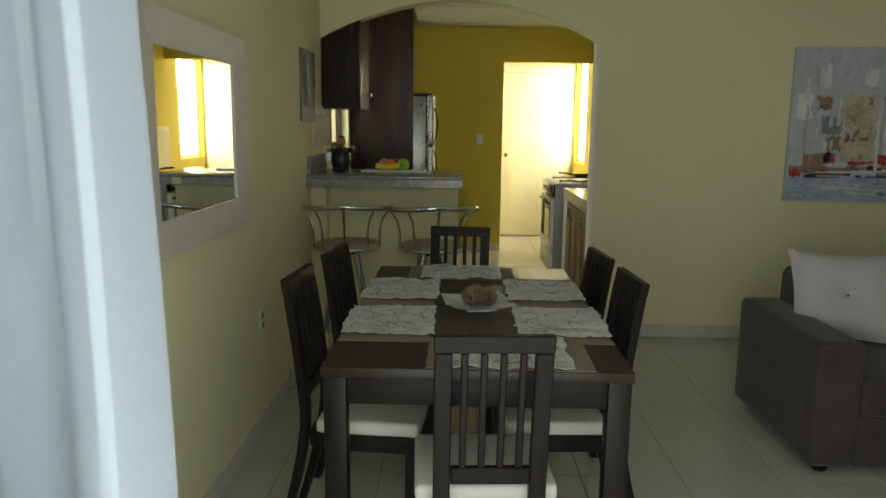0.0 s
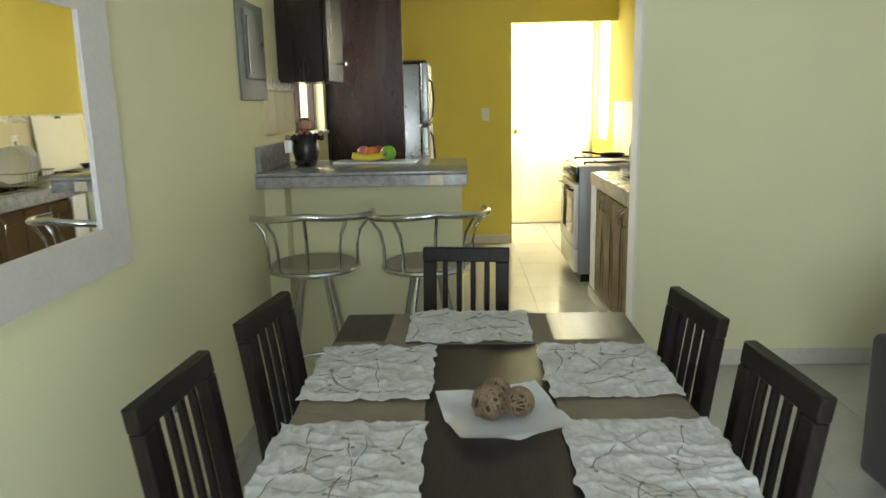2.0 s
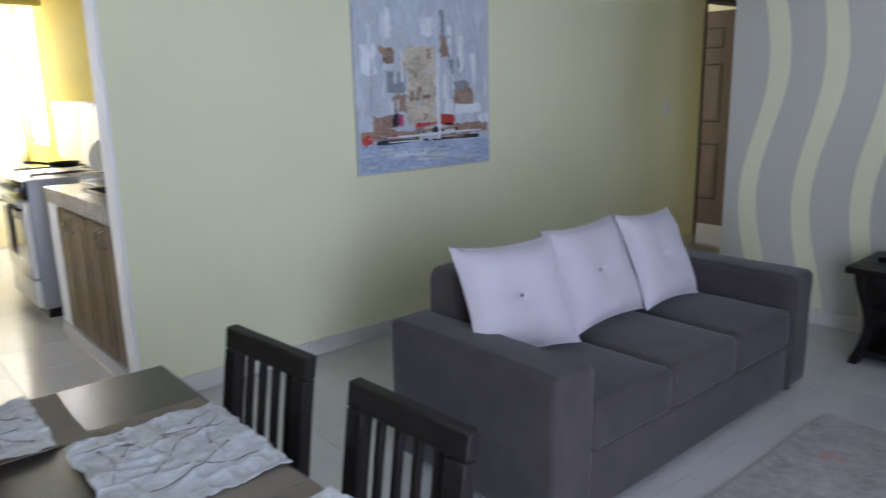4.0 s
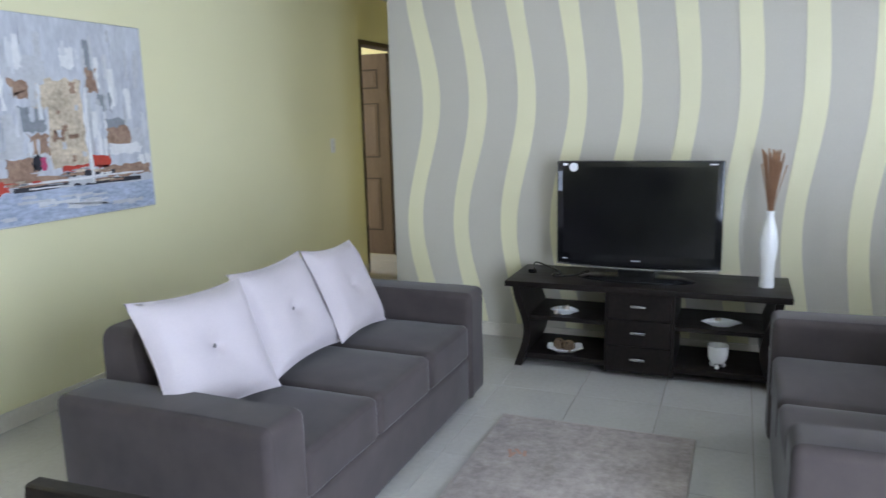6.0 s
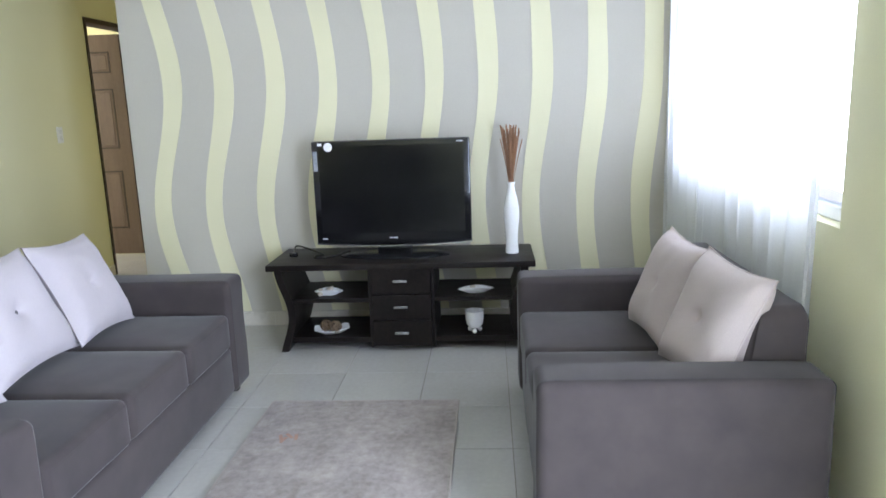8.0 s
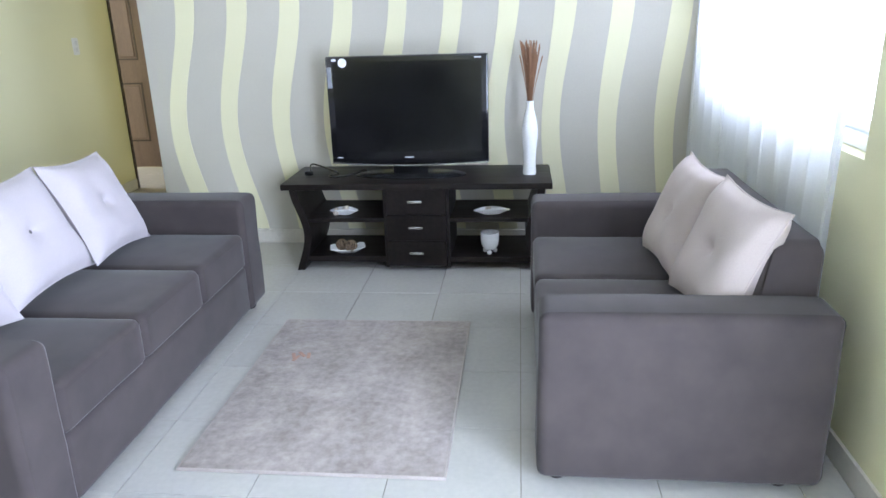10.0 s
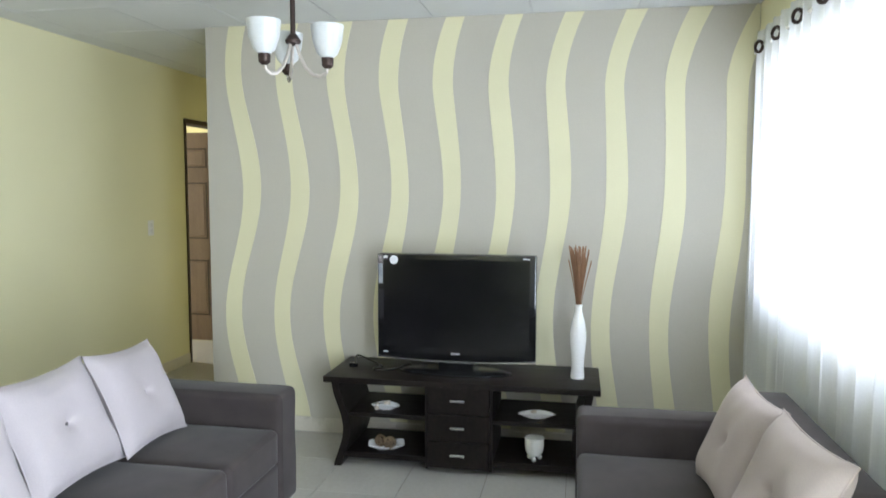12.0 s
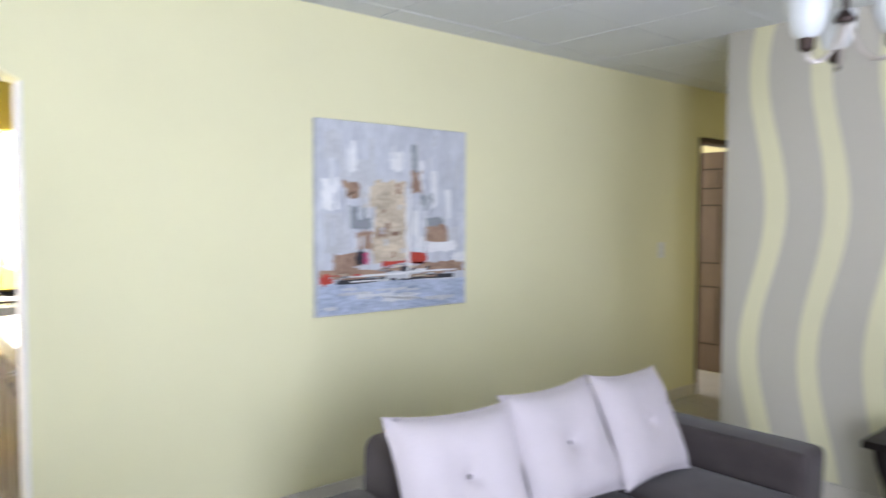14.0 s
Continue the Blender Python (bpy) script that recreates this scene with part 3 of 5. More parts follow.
def placemat(x, y, rz, seed, w=0.44, d=0.265):
    """A taupe mat with a crinkled white runner across its middle; w runs along local x."""
    rng = random.Random(seed)
    root = thing("placemat", "taupe placemat with crinkled white branch-print cloth", "placemat", pose(x, y, 0.7505, 0, 0, rz), "placemats on the dining table")
    off = [rng.uniform(0, 50) for _ in range(3)]

    def wob(a, k):
        return noise.noise(Vector((a * 9, off[k], 0))) * 0.008

    def crinkle(px, py, amp):
        q = Vector((px, py, 0))
        slow = abs(noise.noise(q * 13 + Vector((0, 0, off[2]))))
        warp = 0.012 * noise.noise(q * 18 + Vector((0, 7, off[2])))
        crease = (1 - abs(noise.noise(Vector(((px + warp) * 24, (py - warp) * 9, off[2] + 9))))) ** 6 + (1 - abs(noise.noise(Vector(((px - warp) * 8, (py + warp) * 26, off[2] + 4))))) ** 6
        return amp * (0.48 * slow + 0.36 * crease)

    def sheet(x0, x1, y0, y1, nx, ny, base, amp, rag, thick):
        bm = bmesh.new()
        g = []
        for i in range(nx + 1):
            row = []
            for j in range(ny + 1):
                px, py = x0 + (x1 - x0) * i / nx, y0 + (y1 - y0) * j / ny
                if j in (0, ny):
                    py += rag * noise.noise(Vector((px * 22, off[0] + j, 3)))
                if i in (0, nx):
                    px += rag * noise.noise(Vector((py * 22, off[1] + i, 5)))
                h = base + crinkle(px, py, amp)
                row.append(bm.verts.new((px, py, h)))
            g.append(row)
        faces = [bm.faces.new((g[i][j], g[i + 1][j], g[i + 1][j + 1], g[i][j + 1])) for i in range(nx) for j in range(ny)]
        ext = bmesh.ops.extrude_face_region(bm, geom=faces)
        bmesh.ops.translate(bm, verts=[v for v in ext["geom"] if isinstance(v, bmesh.types.BMVert)], vec=(0, 0, thick))
        bmesh.ops.recalc_face_normals(bm, faces=bm.faces)
        return bm

    part("mat_base", sheet(-w / 2, w / 2, -d / 2, d / 2, 16, 10, 0.0, 0.0006, 0.004, 0.0022), M["mat_brown"], root)
    part("cloth", sheet(-w / 2 + 0.055, w / 2 - 0.055, -d / 2 - 0.008, d / 2 + 0.008, 66, 56, 0.0035, 0.015, 0.014, 0.0015), M["cloth"], root, "crinkled white cloth with branch print")
    # printed branches
    for b in range(13):
        px, py = rng.uniform(-w / 2 + 0.07, w / 2 - 0.07), rng.uniform(-d / 2 + 0.02, d / 2 - 0.02)
        a = rng.uniform(0, 6.3)
        pts = []
        for s in range(10):
            h = 0.0053 + crinkle(px, py, 0.015)
            pts.append((px, py, h))
            a += rng.uniform(-0.35, 0.35)
            px, py = px + 0.020 * math.cos(a), py + 0.020 * math.sin(a)
            if abs(px) > w / 2 - 0.065 or abs(py) > d / 2 - 0.008:
                break
        if len(pts) > 2:
            bm = tube_bm(pts, 0.0013, 5, taper=0.0008)
            join(bm, lathe_bm([(0.001, -0.0015), (0.0048, 0), (0.001, 0.002)], 8), Matrix.Translation(pts[0]))
            part("branch_print", bm, M["twig_print"], root)
    return root


for x, y, r, s in ((0.262, 4.480, 90, 1), (0.265, 4.920, 89, 2), (0.797, 4.482, -91, 3), (0.797, 4.922, -90, 4), (0.492, 5.250, -1, 5), (0.612, 4.160, -1, 6)):
    placemat(x, y, r, s)

# ---- dish with twig balls ----
dish = bmesh.new()
n, half_w = 20, 0.113
top = {}
for i in range(n + 1):
    for j in range(n + 1):
        u, v = 2 * i / n - 1, 2 * j / n - 1
        e = max(abs(u), abs(v))
        z = 0.010 + 0.013 * e ** 2.5 + 0.008 * (abs(u * v)) ** 1.5
        if e > 0.999:
            z -= 0.008 * math.exp(-((min(abs(u), abs(v))) / 0.22) ** 2)
        top[i, j] = dish.verts.new((half_w * u * (1 - 0.04 * v * v), half_w * v * (1 - 0.04 * u * u), z))
fs = [dish.faces.new((top[i, j], top[i + 1, j], top[i + 1, j + 1], top[i, j + 1])) for i in range(n) for j in range(n)]
bmesh.ops.solidify(dish, geom=fs, thickness=0.007)
bmesh.ops.recalc_face_normals(dish, faces=dish.faces)
box_bm(-0.05, 0.05, -0.05, 0.05, 0.0, 0.004, bm=dish)
solid("serving_dish", dish, M["ceramic"], "square white ceramic dish with upturned corners on the table", "dish", pose(0.546, 4.662, 0.7515, 0, 0, 14))


def twig_ball(name, r, m, label, strands, seed, group=""):
    rng = random.Random(seed)
    ball = thing(name, label, "decorative ball", m, group)
    # Inner ball added to give the gaps between strands their shade.
    part("shade_core", lathe_bm([(r * 0.72 * math.sin(a), -r * 0.72 * math.cos(a)) for a in [math.pi * k / 10 for k in range(11)]], 14), M["twig_gap"], ball)
    for s in range(strands):
        q = Euler((rng.uniform(0, 6.3), rng.uniform(0, 6.3), rng.uniform(0, 6.3))).to_matrix()
        rr = r * rng.uniform(0.88, 1.04)
        lift = rng.uniform(-0.5, 0.5)
        k = math.sqrt(1 - lift * lift)
        part("strand", tube_bm([q @ Vector((rr * k * math.cos(2 * math.pi * i / 18), rr * k * math.sin(2 * math.pi * i / 18), rr * lift)) for i in range(18)], r * rng.uniform(0.035, 0.06), 4, close=True), M["twig"], ball)
    return ball


twig_ball("twig_ball", 0.034, pose(0.522, 4.650, 0.797), "brown woven twig ball in the white dish", 30, 1, "twig balls")
twig_ball("twig_ball", 0.029, pose(0.580, 4.660, 0.792), "small brown woven twig ball in the white dish", 28, 2, "twig balls")
twig_ball("twig_ball", 0.029, pose(0.538, 4.706, 0.793), "brown woven twig ball behind the others in the dish", 28, 3, "twig balls")


# ---- sofas: the front looks along -y, origin at the back corner on the floor ----
def puffy_box(x0, x1, y0, y1, z0, z1, bevel, crown=0.0, seg=4):
    bm = box_bm(x0, x1, y0, y1, z0, z1)
    bmesh.ops.subdivide_edges(bm, edges=list(bm.edges), cuts=7, use_grid_fill=True)
    cx, cy, cz = (x0 + x1) / 2, (y0 + y1) / 2, (z0 + z1) / 2
    hx, hy, hz = (x1 - x0) / 2, (y1 - y0) / 2, (z1 - z0) / 2
    for v in bm.verts:
        u, w, t = (v.co.x - cx) / hx, (v.co.y - cy) / hy, (v.co.z - cz) / hz
        d = Vector((max(0, abs(v.co.x - cx) - hx + bevel) * (1 if u > 0 else -1), max(0, abs(v.co.y - cy) - hy + bevel) * (1 if w > 0 else -1), max(0, abs(v.co.z - cz) - hz + bevel) * (1 if t > 0 else -1)))
        if crown and t > 0.9:
            v.co.z += crown * (1 - u * u) * (1 - w * w)
        wv = noise.noise(v.co * 5.0) * 0.0035
        v.co += Vector((wv * u, wv * w, wv * t * 0.5))
    bmesh.ops.bevel(bm, geom=[e for e in bm.edges if e.calc_face_angle(0) > 1.0], offset=bevel, segments=seg, profile=0.5, affect="EDGES")
    return bm


def sofa(name, label, m, length, depth, arm_h, seat_h, back_h, seats, arm_w=0.20, back_d=0.17):
    s = thing(name, label, "sofa", m)
    for x in (0.06, length - 0.10):
        for y in (-0.10, -depth + 0.06):
            part("foot", (lambda b: (b.transform(Matrix.Translation((x + 0.02, y, 0))), b)[1])(lathe_bm([(0.024, 0), (0.03, 0.008), (0.03, 0.034)], 12)), M["dark_wood"], s, "dark round wooden foot")
    part("base", puffy_box(arm_w - 0.004, length - arm_w + 0.004, -depth + 0.012, -0.02, 0.032, seat_h - 0.16, 0.02), M["sofa"], s)
    part("arm", puffy_box(0, arm_w, -depth, 0, 0.032, arm_h, 0.03, 0.006), M["sofa"], s)
    part("arm", puffy_box(length - arm_w, length, -depth, 0, 0.032, arm_h, 0.03, 0.006), M["sofa"], s)
    bk = puffy_box(arm_w * 0.98, length - arm_w * 0.98, -back_d, -0.005, seat_h - 0.2, back_h, 0.045)
    for v in bk.verts:
        v.co.y -= 0.07 * max(0.0, (back_h - v.co.z)) / (back_h - seat_h + 0.2) if v.co.y < -back_d * 0.5 else 0
    part("backrest", bk, M["sofa"], s)
    inner = length - 2 * arm_w
    for i in range(seats):
        x0 = arm_w + inner * i / seats
        part("seat_cushion", puffy_box(x0 + 0.003, x0 + inner / seats - 0.003, -depth + 0.005, -back_d - 0.03, seat_h - 0.165, seat_h, 0.03, 0.012), M["sofa"], s)
    return s


def throw_cushion(m, seed, size=0.40, thick=0.13, fabric="cushion", label="cream square cushion with a dark button, leaning on the sofa", wide=1.0):
    rng = random.Random(seed)
    c = thing("throw_cushion", label, "cushion", m, "cushions on the sofas")
    bm = bmesh.new()
    n = 22
    layers = []
    for side in (1, -1):
        g = {}
        for i in range(n + 1):
            for j in range(n + 1):
                u, v = 2 * i / n - 1, 2 * j / n - 1
                edge = (1 - u ** 4) * (1 - v ** 4)
                h = thick / 2 * edge ** 0.55
                r = math.hypot(u, v)
                h -= 0.034 * math.exp(-(r / 0.10) ** 2) + 0.010 * math.exp(-(r / 0.35) ** 2)
                h += 0.006 * noise.noise(Vector((u * 2.5 + seed, v * 2.5, side)))
                h -= 0.004 * abs(math.sin(6 * math.atan2(v, u) + seed)) * math.exp(-(r - 0.2) ** 2 / 0.03)
                x = wide * size / 2 * u * (1 - 0.10 * (1 - v * v))
                z = size / 2 * v * (1 - 0.10 * (1 - u * u))
                g[i, j] = bm.verts.new((x, -side * max(h, 0.002), z))
        for i in range(n):
            for j in range(n):
                q = (g[i, j], g[i + 1, j], g[i + 1, j + 1], g[i, j + 1])
                bm.faces.new(q if side == 1 else q[::-1])
        layers.append(g)
    bmesh.ops.remove_doubles(bm, verts=bm.verts, dist=0.0045)
    bmesh.ops.recalc_face_normals(bm, faces=bm.faces)
    part("cover", bm, M[fabric], c)
    loop = [(u, v) for u, v in [(2 * k / 16 - 1, -1) for k in range(16)] + [(1, 2 * k / 16 - 1) for k in range(16)] + [(1 - 2 * k / 16, 1) for k in range(16)] + [(-1, 1 - 2 * k / 16) for k in range(16)]]
    part("piping", tube_bm([(wide * size / 2 * u * (1 - 0.10 * (1 - v * v)), 0, size / 2 * v * (1 - 0.10 * (1 - u * u))) for u, v in loop], 0.0035, 5, close=True), M[fabric], c)
    b = lathe_bm([(0.002, -0.004), (0.013, -0.002), (0.013, 0.003), (0.003, 0.005)], 12)
    b.transform(pose(0, -(thick / 2 - 0.040), 0, 90))
    part("button", b, M["button" if fabric == "cushion" else fabric], c, "covered button")
    return c


sofa("sofa", "long grey suede three-seat sofa with square arms", pose(1.888, 5.77, 0), 1.752, 0.795, 0.552, 0.408, 0.715, 3, 0.188)
for x, y, z, rx, ry, rz, sd in ((2.222, 5.440, 0.632, -25, 2, -6, 1), (2.695, 5.455, 0.634, -25, 0, 2, 2), (3.130, 5.445, 0.626, -26, 4, 5, 3)):
    throw_cushion(pose(x, y, z, rx, ry, rz), sd, 0.418, 0.13, wide=1.15)
sofa("loveseat", "short grey suede two-seat sofa below the window", pose(3.590, 2.905, 0, 0, 0, 180), 1.335, 0.792, 0.552, 0.410, 0.70, 2, 0.17)
for x, y, z, rx, ry, rz, sd in ((2.60, 3.135, 0.610, -23, 3, 190, 4), (3.03, 3.165, 0.605, -23, 2, 186, 5)):
    throw_cushion(pose(x, y, z, rx, ry, rz), sd, 0.40, 0.14, "beige_cushion", "beige square cushion with a tufted middle on the loveseat")

# ---- rug ----
rug = thing("rug", "beige shaggy rectangular rug on the tiles", "rug")
bm = box_bm(2.283, 3.40, 3.969, 4.797, 0.001, 0.012, 0.004, 2)
part("rug_field", bm, M["rug"], rug)
part("binding", tube_bm([(2.281, 3.967, 0.006), (3.402, 3.967, 0.006), (3.402, 4.799, 0.006), (2.281, 4.799, 0.006)], 0.006, 6, close=True), M["rug_edge"], rug, "paler stitched edge")
for i, (x, y, a) in enumerate(((3.04, 4.66, 20), (3.055, 4.63, 40), (3.045, 4.60, 10), (3.02, 4.645, -15))):
    b = box_bm(-0.025, 0.025, -0.007, 0.007, 0.0105, 0.0135, 0.002, 1)
    b.transform(pose(x, y, 0, 0, 0, a))
    part("motif", b, M["rug_motif"], rug, "faded reddish leaf motif")

# ---- television stand ----
stand = thing("tv_stand", "black-brown wooden television stand with three drawers and open shelves", "tv stand")
SX0, SX1, SY0, SY1, SZ = 4.058, 4.50, 3.582, 4.996, 0.487
part("top_board", box_bm(SX0 - 0.015, SX1, SY0, SY1, SZ - 0.032, SZ, 0.004), M["dark_wood"], stand)


def curved_leg(y, out):
    bm = bmesh.new()
    rings = []
    for i in range(15):
        t = i / 14
        z = (SZ - 0.0325) * t
        d = 0.062 * (1 - t) ** 0 * (0.5 + 0.5 * math.cos(2 * math.pi * (0.12 + 0.86 * t))) - 0.03
        o = out * d
        rings.append([bm.verts.new((x, y + o + dy, z)) for x, dy in ((SX0 + 0.02, -0.02), (SX1 - 0.02, -0.02), (SX1 - 0.02, 0.02), (SX0 + 0.02, 0.02))])
    for a, b in zip(rings, rings[1:]):
        for k in range(4):
            bm.faces.new((a[k], a[(k + 1) % 4], b[(k + 1) % 4], b[k]))
    bm.faces.new(rings[0][::-1])
    bm.faces.new(rings[-1])
    bmesh.ops.recalc_face_normals(bm, faces=bm.faces)
    return bm


part("side_panel", curved_leg(SY0 + 0.085, -1), M["dark_wood"], stand)
part("side_panel", curved_leg(SY1 - 0.085, 1), M["dark_wood"], stand)
DY0, DY1 = 4.112, 4.462
for y in (DY0, DY1 - 0.016):
    part("drawer_side", box_bm(SX0 + 0.025, SX1 - 0.01, y, y + 0.016, 0.02, SZ - 0.033), M["dark_wood"], stand)
for i in range(3):
    z0 = 0.031 + i * 0.1415
    dr = part("drawer", box_bm(SX0 + 0.012, SX0 + 0.40, DY0 + 0.018, DY1 - 0.018, z0, z0 + 0.138, 0.002, 1), M["dark_wood"], stand)
    part("handle", box_bm(SX0 - 0.006, SX0 + 0.013, 4.252, 4.329, z0 + 0.066, z0 + 0.081, 0.003, 1), M["chrome"], dr, "bright metal bar handle")
for y0, y1 in ((SY0 + 0.085, DY0 - 0.001), (DY1 + 0.001, SY1 - 0.085)):
    part("shelf", box_bm(SX0 + 0.035, SX1 - 0.02, y0, y1, 0.268, 0.290, 0.002, 1), M["dark_wood"], stand)
    part("shelf", box_bm(SX0 + 0.035, SX1 - 0.02, y0, y1, 0.045, 0.075, 0.002, 1), M["dark_wood"], stand)

# ---- television ----
tv = thing("television", "black flat-screen television standing switched off on its foot", "television", pose(4.258, 4.333, SZ) @ Matrix.Diagonal((1, 1.045, 1.065, 1)))
body = box_bm(-0.012, 0.055, -0.405, 0.405, 0.062, 0.590, 0.008, 2)
part("casing", body, M["black_plastic"], tv)
part("screen", box_bm(-0.0145, -0.0125, -0.372, 0.372, 0.122, 0.562), M["screen"], tv, "dark glossy screen")
chin = bmesh.new()
for i in range(25):
    u = 2 * i / 24 - 1
    z = 0.066 - 0.016 * (1 - u * u)
    ring = [chin.verts.new((x, 0.405 * u, zz)) for x, zz in ((-0.016, z), (-0.016, z + 0.006), (0.03, 0.078), (0.03, z))]
    if i:
        for k in range(4):
            chin.faces.new((prev_ring[k], prev_ring[(k + 1) % 4], ring[(k + 1) % 4], ring[k]))
    prev_ring = ring
bmesh.ops.recalc_face_normals(chin, faces=chin.faces)
part("lower_trim", chin, M["chrome"], tv, "silver curved strip under the screen")
part("neck", box_bm(0.0, 0.04, -0.09, 0.09, 0.014, 0.075, 0.006), M["black_plastic"], tv)
foot = lathe_bm([(0.30, 0.0), (0.30, 0.006), (0.27, 0.014), (0.02, 0.018)], 40)
foot.transform(Matrix.Diagonal((0.36, 0.96, 1, 1)))
part("foot_plate", foot, M["black_plastic"], tv)
M["sticker"] = mat("white_sticker", (0.75, 0.75, 0.76), 0.5, vary=0.05)
M["sticker_grey"] = mat("grey_sticker", (0.22, 0.23, 0.26), 0.5, vary=0.2, scale=60)
st = lathe_bm([(0.022, 0), (0.022, 0.001)], 20)
st.transform(pose(-0.0145, 0.318, 0.560, 0, -90))
part("round_sticker", st, M["sticker"], tv, "round white sticker")
part("label_strip", box_bm(-0.0155, -0.0128, 0.377, 0.398, 0.44, 0.54), M["sticker_grey"], tv, "narrow grey product label")
for y0, y1, z0, z1 in ((-0.022, 0.022, 0.092, 0.097), (0.350, 0.374, 0.092, 0.097), (-0.372, -0.338, 0.571, 0.576), (0.35, 0.372, 0.568, 0.580)):
    part("lettering_bar", box_bm(-0.0142, -0.0126, y0, y1, z0, z1), M["sticker"], tv, "pale printed lettering")

cable = thing("power_cable", "loose coiled black power cable lying on the stand", "cable")
pts = []
rng = random.Random(5)
for i in range(60):
    t = i / 59
    pts.append((4.27 + 0.06 * math.sin(9 * t) + 0.04 * math.sin(17 * t), 4.89 - 0.30 * t + 0.05 * math.sin(14 * t), SZ + 0.006 + 0.045 * max(0, math.sin(7 * t + 0.4)) * (1 - t)))
part("wire", tube_bm(pts, 0.0045, 6), M["black_plastic"], cable)
part("plug", box_bm(4.245, 4.27, 4.875, 4.92, SZ + 0.002, SZ + 0.026, 0.006), M["black_plastic"], cable)

# ---- vase with reeds ----
vase = thing("vase", "tall slim white ceramic vase on the television stand", "vase", pose(4.265, 3.695, SZ) @ Matrix.Diagonal((0.97, 0.97, 1.05, 1)))
part("vase_body", lathe_bm([(0.004, 0), (0.036, 0.0), (0.037, 0.01), (0.033, 0.06), (0.036, 0.12), (0.044, 0.19), (0.043, 0.23), (0.034, 0.28), (0.021, 0.325), (0.018, 0.35), (0.023, 0.365), (0.019, 0.366), (0.015, 0.35), (0.004, 0.345)], 28), M["ceramic"], vase)
reeds = thing("dried_reeds", "bundle of dried brown reeds standing in the white vase", "dried plant", pose(4.265, 3.695, SZ + 0.364))
for i in range(44):
    rng = random.Random(100 + i)
    a, s = rng.uniform(0, 6.3), rng.uniform(0.2, 1.0) ** 0.6
    L = rng.uniform(0.24, 0.32)
    tx, ty = 0.055 * s * math.cos(a), 0.066 * s * math.sin(a)
    stem = [(0.012 * s * math.cos(a) * (1 - t) + tx * t ** 1.2, 0.012 * s * math.sin(a) * (1 - t) + ty * t ** 1.2, 0.002 + L * t) for t in [k / 7 for k in range(8)]]
    part("reed", tube_bm(stem, 0.0012, 5, taper=0.0034), M["reed"], reeds)

# ---- small things on the shelves ----


def shallow_dish(name, label, m, rx, ry, square=False):
    bm = bmesh.new()
    k = 28
    rings = []
    for r, z in ((0.0, 0.0), (0.45, 0.0), (0.75, 0.012), (1.0, 0.021), (0.985, 0.024), (0.72, 0.016), (0.4, 0.006), (0.0, 0.005)):
        row = []
        for i in range(k):
            a = 2 * math.pi * i / k
            q = 1.0
            if square:
                q = 1 / max(abs(math.cos(a)), abs(math.sin(a))) ** 0.85
            tip = z * (1 + (0.5 * abs(math.cos(a)) ** 3 if not square else 0.5 * abs(math.sin(2 * a)) ** 3))
            row.append(bm.verts.new((max(r, 0.01) * rx * q * math.cos(a), max(r, 0.01) * ry * q * math.sin(a), tip)))
        rings.append(row)
    for a, b in zip(rings, rings[1:]):
        for i in range(k):
            bm.faces.new((a[i], a[(i + 1) % k], b[(i + 1) % k], b[i]))
    bm.faces.new(rings[0][::-1])
    bm.faces.new(rings[-1])
    bmesh.ops.recalc_face_normals(bm, faces=bm.faces)
    return solid(name, bm, M["ceramic"], label, "dish", m)


M["shell"] = mat("pale_shell", (0.62, 0.55, 0.46), 0.5, vary=0.2, scale=30, fine=120)


def shell(m, r, label, seed):
    rng = random.Random(seed)
    bm = bmesh.new()
    pts = [(r * 0.5 * math.cos(5 * t) * (1 - t), r * 0.5 * math.sin(5 * t) * (1 - t), r * (0.5 + 0.6 * t)) for t in [k / 14 for k in range(15)]]
    tube_bm(pts, r * 0.55, 8, bm=bm, taper=r * 0.08)
    return solid("shell", bm, M["shell"], label, "shell", m, "shells in the dishes")


shallow_dish("shelf_dish", "small white ceramic dish holding pale shells", pose(4.170, 4.695, 0.291), 0.034, 0.080)
shell(pose(4.165, 4.672, 0.303, 0, 20, 30), 0.034, "pale rounded sea shell lying in the dish", 1)
shell(pose(4.172, 4.722, 0.306, 0, 60, 120), 0.030, "pale pointed sea shell lying in the dish", 2)
shallow_dish("shelf_dish", "boat-shaped white ceramic dish on the shelf", pose(4.170, 3.895, 0.291, 0, 0, 6), 0.030, 0.098)
shell(pose(4.170, 3.905, 0.301, 0, 10, 0), 0.030, "pale sea shell standing in the boat dish", 3)
shallow_dish("shelf_dish", "square white ceramic dish holding brown balls", pose(4.170, 4.690, 0.076, 0, 0, 15), 0.055, 0.098, True)
twig_ball("brown_ball", 0.033, pose(4.150, 4.665, 0.117), "dark brown woven ball in the square dish", 30, 7, "brown balls")
twig_ball("brown_ball", 0.031, pose(4.180, 4.725, 0.115), "dark brown woven ball beside its twin", 30, 8, "brown balls")

pot = thing("footed_pot", "white ceramic pot on three round feet", "pot", pose(4.150, 3.905, 0.0755))
part("bowl", lathe_bm([(0.004, 0.028), (0.03, 0.03), (0.045, 0.05), (0.05, 0.085), (0.049, 0.115), (0.052, 0.122), (0.047, 0.122), (0.044, 0.09), (0.004, 0.05)], 24), M["ceramic"], pot)
